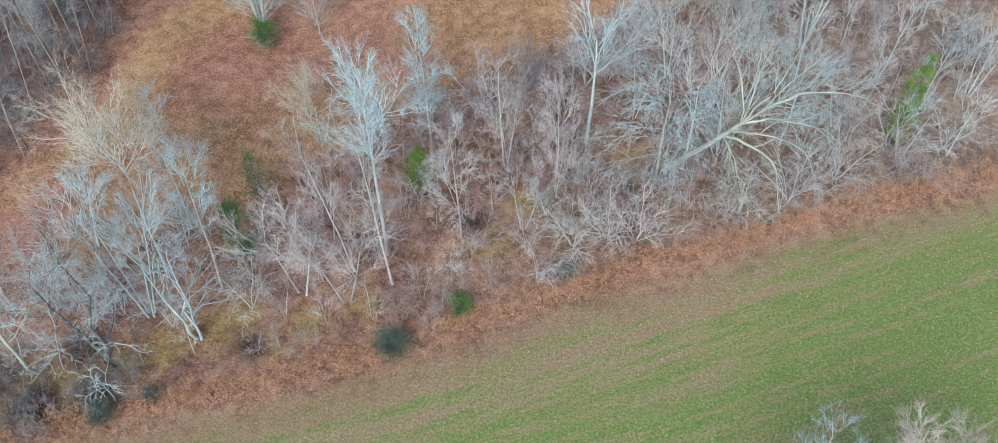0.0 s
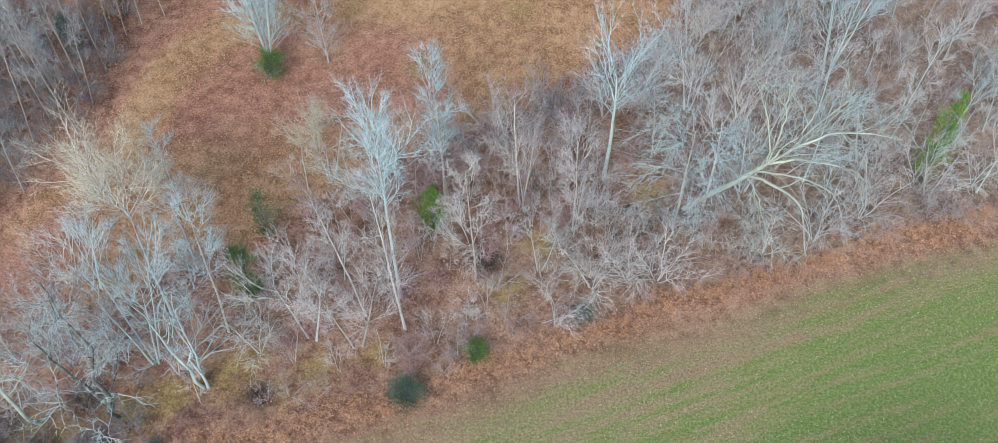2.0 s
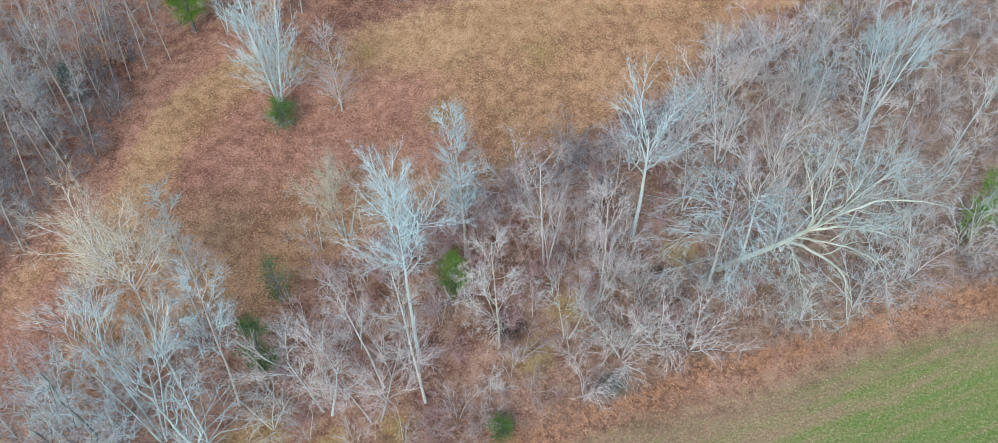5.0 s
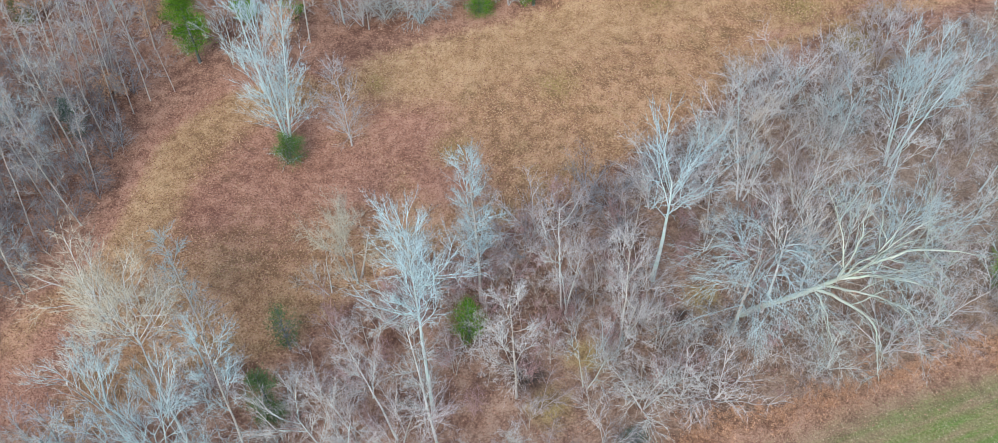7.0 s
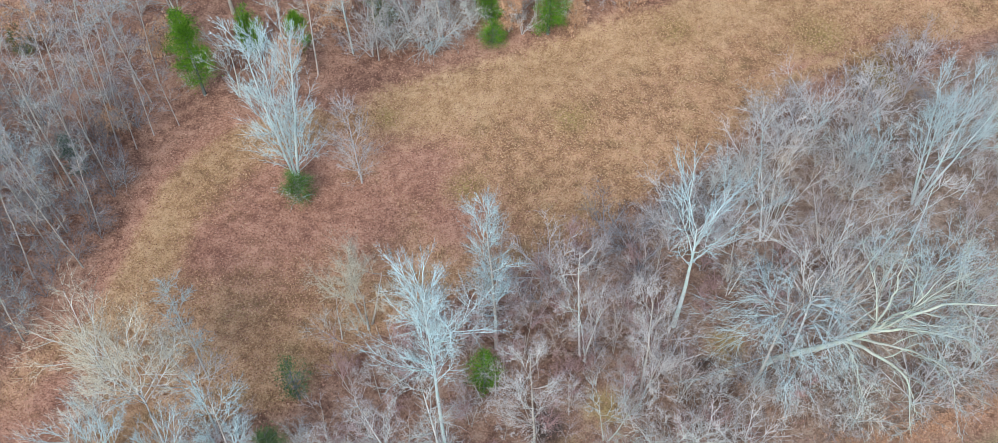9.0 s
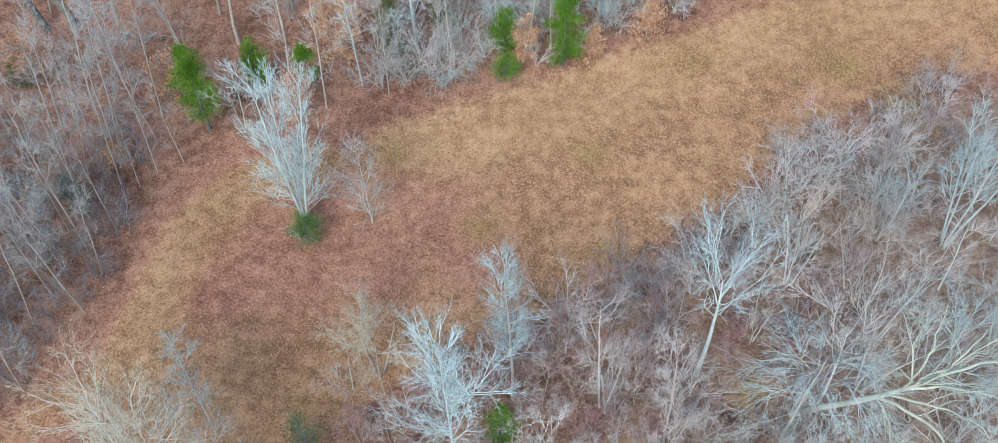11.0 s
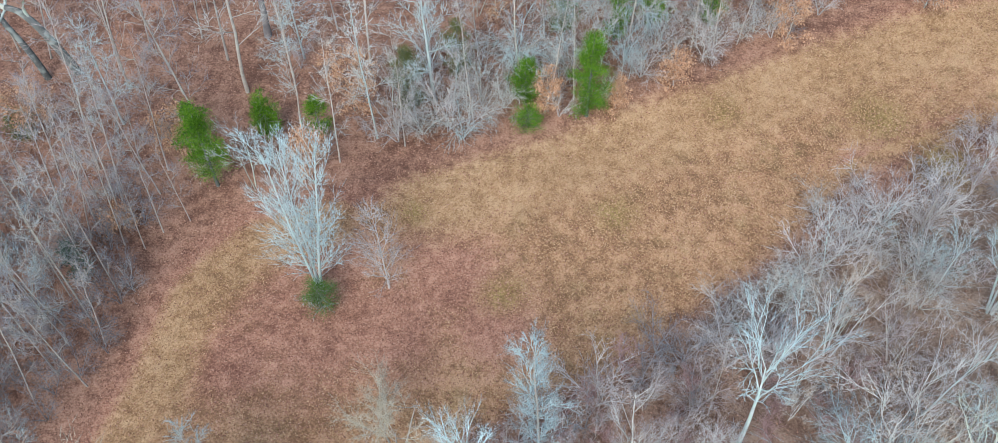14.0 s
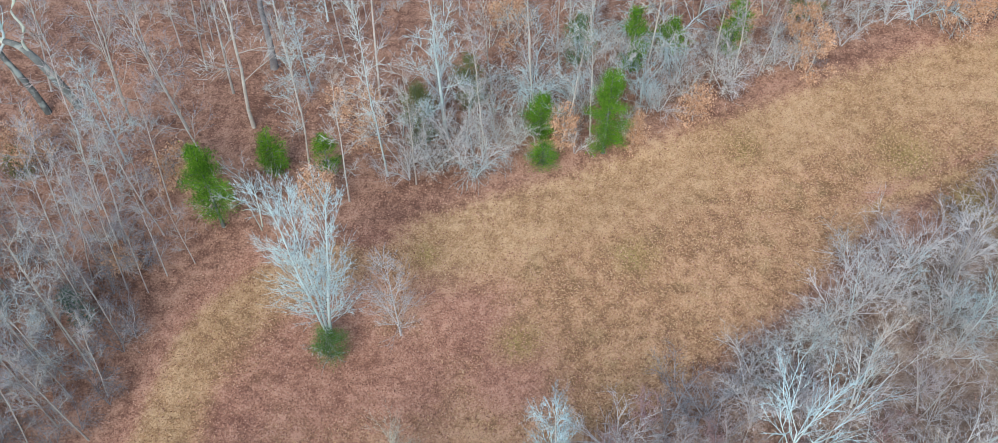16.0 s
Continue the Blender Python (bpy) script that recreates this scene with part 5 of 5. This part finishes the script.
for x, y in scatter(rng, 78, (-44, 28, 36, 77), in_forest, 1.8, standing):
    kind = pick(rng, SLENDER if rng.random() < 0.9 else [YOUNG[0], YOUNG[5]])
    stand(kind, "slim leafless forest tree", "tree", "leafless forest trees", x, y, rng, (0.75, 1.25), 3.0, name="forest_tree")
for x, y in scatter(rng, 60, (-42, 28, 36, 76), in_forest, 1.6, []):
    stand(pick(rng, SHRUBS + [SHRUBS[3], SHRUBS[4]]), "leafless shrub of the forest floor", "shrub", "forest shrubs", x, y, rng, (0.35, 0.85), name="understory_shrub")
for x, y in scatter(rng, 27, (-40, -26, 37, 56), in_forest, 1.1, standing):
    stand(pick(rng, [SLENDER[0], SLENDER[3], SLENDER[0], SLENDER[4]]), "slim leafless forest tree", "tree", "leafless forest trees", x, y, rng, (0.6, 1.0), 3.5, name="forest_tree")
# shade of the dense western wood, put into the twig colour of these shrubs
for x, y in scatter(rng, 84, (-40, -26, 36, 56), in_forest, 0.95, []):
    stand(DUSKY[int(rng.integers(0, 2))], "leafless shrub of the forest floor, twigs darkened for thicket shade", "shrub", "forest shrubs", x, y, rng, (0.8, 1.3), name="understory_shrub")
for x, y in scatter(rng, 22, (-12, 26, 60, 76), in_forest, 1.3, standing):
    stand(pick(rng, [YOUNG[2], YOUNG[5], YOUNG[0], YOUNG[4]]), "leafless forest tree with whitish twigs", "tree", "leafless forest trees", x, y, rng, (0.45, 0.75), 4.0, name="forest_tree")
# a dense grey thicket where the woods meet the meadow
for i, (x, y) in enumerate(((-12.2, 60.0), (-10.8, 60.5), (-9.3, 60.8), (-8.0, 61.4), (-10.1, 62.2), (-7.1, 62.4), (-12.0, 61.9), (-5.9, 62.6), (2.6, 65.2), (4.4, 66.4), (7.0, 67.4), (10.2, 69.0))):
    stand(DOMES[i % 2], "dense grey thicket at the edge of the woods", "shrub", "forest shrubs", x, y, rng, (0.8, 1.1), name="thicket_shrub")
for i, (x, y) in enumerate(((-11.2, 61.6), (-9.0, 62.6), (-7.4, 63.6), (-5.2, 64.6), (-12.8, 63.2), (-2.4, 64.8), (1.4, 64.8), (4.0, 67.6))):
    stand(YOUNG[(2, 0, 5)[i % 3]], "leafless forest tree with whitish twigs", "tree", "leafless forest trees", x, y, rng, (0.7, 0.85), 3.0, name="forest_tree")
# trees south of the field, of which only the tops show
SOUTH = [forked_tree(150 + i, 12.0, 0.12, M_GREY, (M_PALE_TWIG, M_BEIGE)[i], (M_PALE_TWIG, M_SOFT_TWIG)[i], stems=3, clear=0.6, leader=0.75, limbs=8, limb_len=0.11, angle=44, up=0.35, sides=(1, 2, 2, 2), split=0.35, fork=24, twig_r=0.0105, coarse=0.8, shoots=20) for i in range(2)]
for i, x in enumerate(np.linspace(13.3, 21.2, 13).round(1).tolist()):
    size = 0.765 + 0.007 * i
    stand(SOUTH[int(i > 6)], ("leafless tree with bluish-grey twigs beside the field", "leafless tree with beige twigs beside the field")[int(i > 6)], "tree", "trees south of the field", x, 14.45 + 0.2 * (i % 2), rng, (size, size), 0.6)
# drooping brush round the foot of the half-fallen tree
for x, y, size in ((9.3, 36.2, 1.0), (10.4, 36.6, 0.9), (8.2, 35.6, 0.85), (11.4, 35.8, 0.8)):
    stand(SHRUBS[2], "drooping leafless shrub with grey twigs", "shrub", "hedgerow shrubs", x, y, rng, (size, size), name="bare_shrub")
# thin pinkish saplings of the middle of the hedge
for x, y in scatter(rng, 40, (-14, 12, 26, 45), lambda x, y: in_strip(x, y) and y > line_y(BRACKEN_EDGE, x) + 1.2, 1.3, []):
    stand(pick(rng, ROSY), "thin reddish leafless brush under the hedgerow trees", "shrub", "hedgerow shrubs", x, y, rng, (0.6, 1.1), name="bare_shrub")
for x, y in scatter(rng, 22, (-6, 5, 34, 43), in_strip, 0.9, []):
    stand(SLENDER[2] if rng.random() < 0.5 else YOUNG[1], "thin leafless sapling with pinkish twigs", "sapling", "hedgerow saplings", x, y, rng, (0.35, 0.6), 3.0, name="bare_sapling")


# ---------------- ground cover ----------------
def cover(name, label, category, n, box, keep, material, make, seed):
    rng = np.random.default_rng(seed)
    x, y = rng.uniform(box[0], box[1], n), rng.uniform(box[2], box[3], n)
    ok = keep(x, y, rng)
    x, y = x[ok], y[ok]
    v, f = make(rng, x, y, relief(x, y))
    ob = mesh_part(name, v, f, material, smooth=False)
    return tagged(ob, label, category, kind="stuff")


def blades(length, width, per, spread=0.8):
    def make(rng, x, y, z):
        x, y, z = (np.repeat(a, per) for a in (x, y, z))
        n = len(x)
        az = rng.uniform(0, 2 * np.pi, n)
        L = length * rng.uniform(0.6, 1.4, n)
        tilt = rng.uniform(0.2, 1, n) * spread
        b = np.stack([x + rng.normal(size=n) * 0.05, y + rng.normal(size=n) * 0.05, z - 0.02], -1)
        tip = b + np.stack([np.cos(az) * np.sin(tilt), np.sin(az) * np.sin(tilt), np.cos(tilt)], -1) * L[:, None]
        a2 = rng.uniform(0, 2 * np.pi, n)
        w = np.stack([np.cos(a2), np.sin(a2), np.zeros(n)], -1) * width
        v = np.stack([b - w, b + w, tip], 1).reshape(-1, 3)
        return v, np.arange(n * 3).reshape(-1, 3)
    return make


def loose_leaves(size):
    def make(rng, x, y, z):
        n = len(x)
        c = np.stack([x, y, z + 0.03 + rng.uniform(0, 0.05, n)], -1)
        az = rng.uniform(0, 2 * np.pi, n)
        d = np.stack([np.cos(az), np.sin(az), rng.normal(size=n) * 0.25], -1)
        return leaf_quads(rng, c, d, size, 0.4, 0.7)
    return make


def fronds(rng, x, y, z):
    """Dead bracken: upright arching plumes with side leaflets."""
    per, m = 3, 6
    x, y, z = (np.repeat(a, per) for a in (x, y, z))
    n = len(x)
    az = rng.uniform(0, 2 * np.pi, n)
    L = rng.uniform(0.4, 0.95, n)
    d = np.stack([np.cos(az), np.sin(az)], -1)
    x, y = x + rng.normal(size=n) * 0.08, y + rng.normal(size=n) * 0.08
    vs, fs, o = [], [], 0
    for j in range(m):
        s = (j + 0.8) / m
        c = np.stack([x + d[:, 0] * L * s * s * 0.5, y + d[:, 1] * L * s * s * 0.5, z + L * (1.05 * s - 0.25 * s * s)], -1)
        for side in (-1, 1):
            w = np.stack([-d[:, 1] * side + d[:, 0] * 0.4, d[:, 0] * side + d[:, 1] * 0.4, rng.normal(size=n) * 0.4 + 0.3], -1)
            v, f = leaf_quads(rng, c, w, 0.125 * (1.25 - s * 0.8), 0.4, 0.4)
            vs.append(v)
            fs.append(f + o)
            o += len(v)
    return np.concatenate(vs), np.concatenate(fs)


VIEW = (-38, 34, 17, 78)


def keep_meadow(x, y, rng):
    return (zone_weights(x, y)[2] > rng.uniform(0.3, 0.7, len(x))) & (y < 76)


def keep_woods(x, y, rng):
    f, br, me = zone_weights(x, y)
    return (f < rng.uniform(0.1, 0.9, len(x))) & (me < rng.uniform(0.2, 1.5, len(x))) & (rng.random(len(x)) > 0.8 * strip_weight(x, y))


def keep_field(x, y, rng):
    return (zone_weights(x, y)[0] > rng.uniform(0.1, 0.7, len(x))) & (y > 18)


def keep_bracken(x, y, rng):
    d = y - line_y(BRACKEN_EDGE, x)
    patchy = np.sin(0.9 * x + 0.3 * y) * np.sin(0.37 * x - 1.1 * y) > -0.35
    return (np.abs(d + 0.1 - rng.normal(size=len(x)) * 0.45) < 0.5) & (patchy | (rng.random(len(x)) < 0.25))


def keep_straw(x, y, rng):
    w = 0.62 + 0.38 * tan_weight(x, y) - 0.75 * red_weight(x, y)
    return keep_meadow(x, y, rng) & (rng.random(len(x)) < w)


def keep_red(x, y, rng):
    return (zone_weights(x, y)[2] > rng.uniform(0.1, 0.6, len(x))) & (rng.random(len(x)) < 0.12 + 0.88 * red_weight(x, y)) & (rng.random(len(x)) > 0.8 * tan_weight(x, y))


def tufts(size, width):
    """Short bent tufts of dry grass, lying every way."""
    def make(rng, x, y, z):
        n = len(x)
        az = rng.uniform(0, 2 * np.pi, n)
        d = np.stack([np.cos(az), np.sin(az), rng.uniform(0.1, 1.2, n)], -1)
        return leaf_quads(rng, np.stack([x, y, z], -1), d, size, 0.5, width)
    return make


cover("meadow_grass", "tan dry meadow grass in tufts", "grass", 620000, VIEW, keep_straw, M_MEADOW, tufts(0.17, 0.3), 201)
cover("meadow_leaves", "reddish-brown fallen leaves among the meadow grass", "leaves", 480000, VIEW, keep_red, M_LITTER, loose_leaves(0.105), 207)
cover("field_grass", "short green field grass", "grass", 110000, (-25, 33, 18, 38), keep_field, M_FIELD, blades(0.11, 0.02, 1, 1.3), 202)
cover("field_leaves", "pale fallen leaves scattered on the field", "leaves", 42000, (-25, 33, 18, 38), keep_field, M_FIELD_LEAF, loose_leaves(0.07), 203)
cover("leaf_litter", "rust-brown fallen leaves on the ground", "leaves", 85000, VIEW, keep_woods, M_LITTER, loose_leaves(0.125), 204)


def keep_verge(x, y, rng):
    d = y - line_y(FIELD_EDGE, x)
    return (np.abs(d - 0.2) < 1.2 + rng.exponential(0.8, len(x))) & (d < 3) & (rng.random(len(x)) < np.clip(1.4 - x / 19, 0.2, 1))


cover("verge_leaves", "tan fallen leaves along the edge of the field", "leaves", 150000, (-26, 33, 17, 42), keep_verge, M_VERGE, loose_leaves(0.06), 206)
cover("bracken", "rust-orange dead bracken along the field margin", "bracken", 36000, (-26, 33, 18, 42), keep_bracken, M_BRACKEN, fronds, 205)
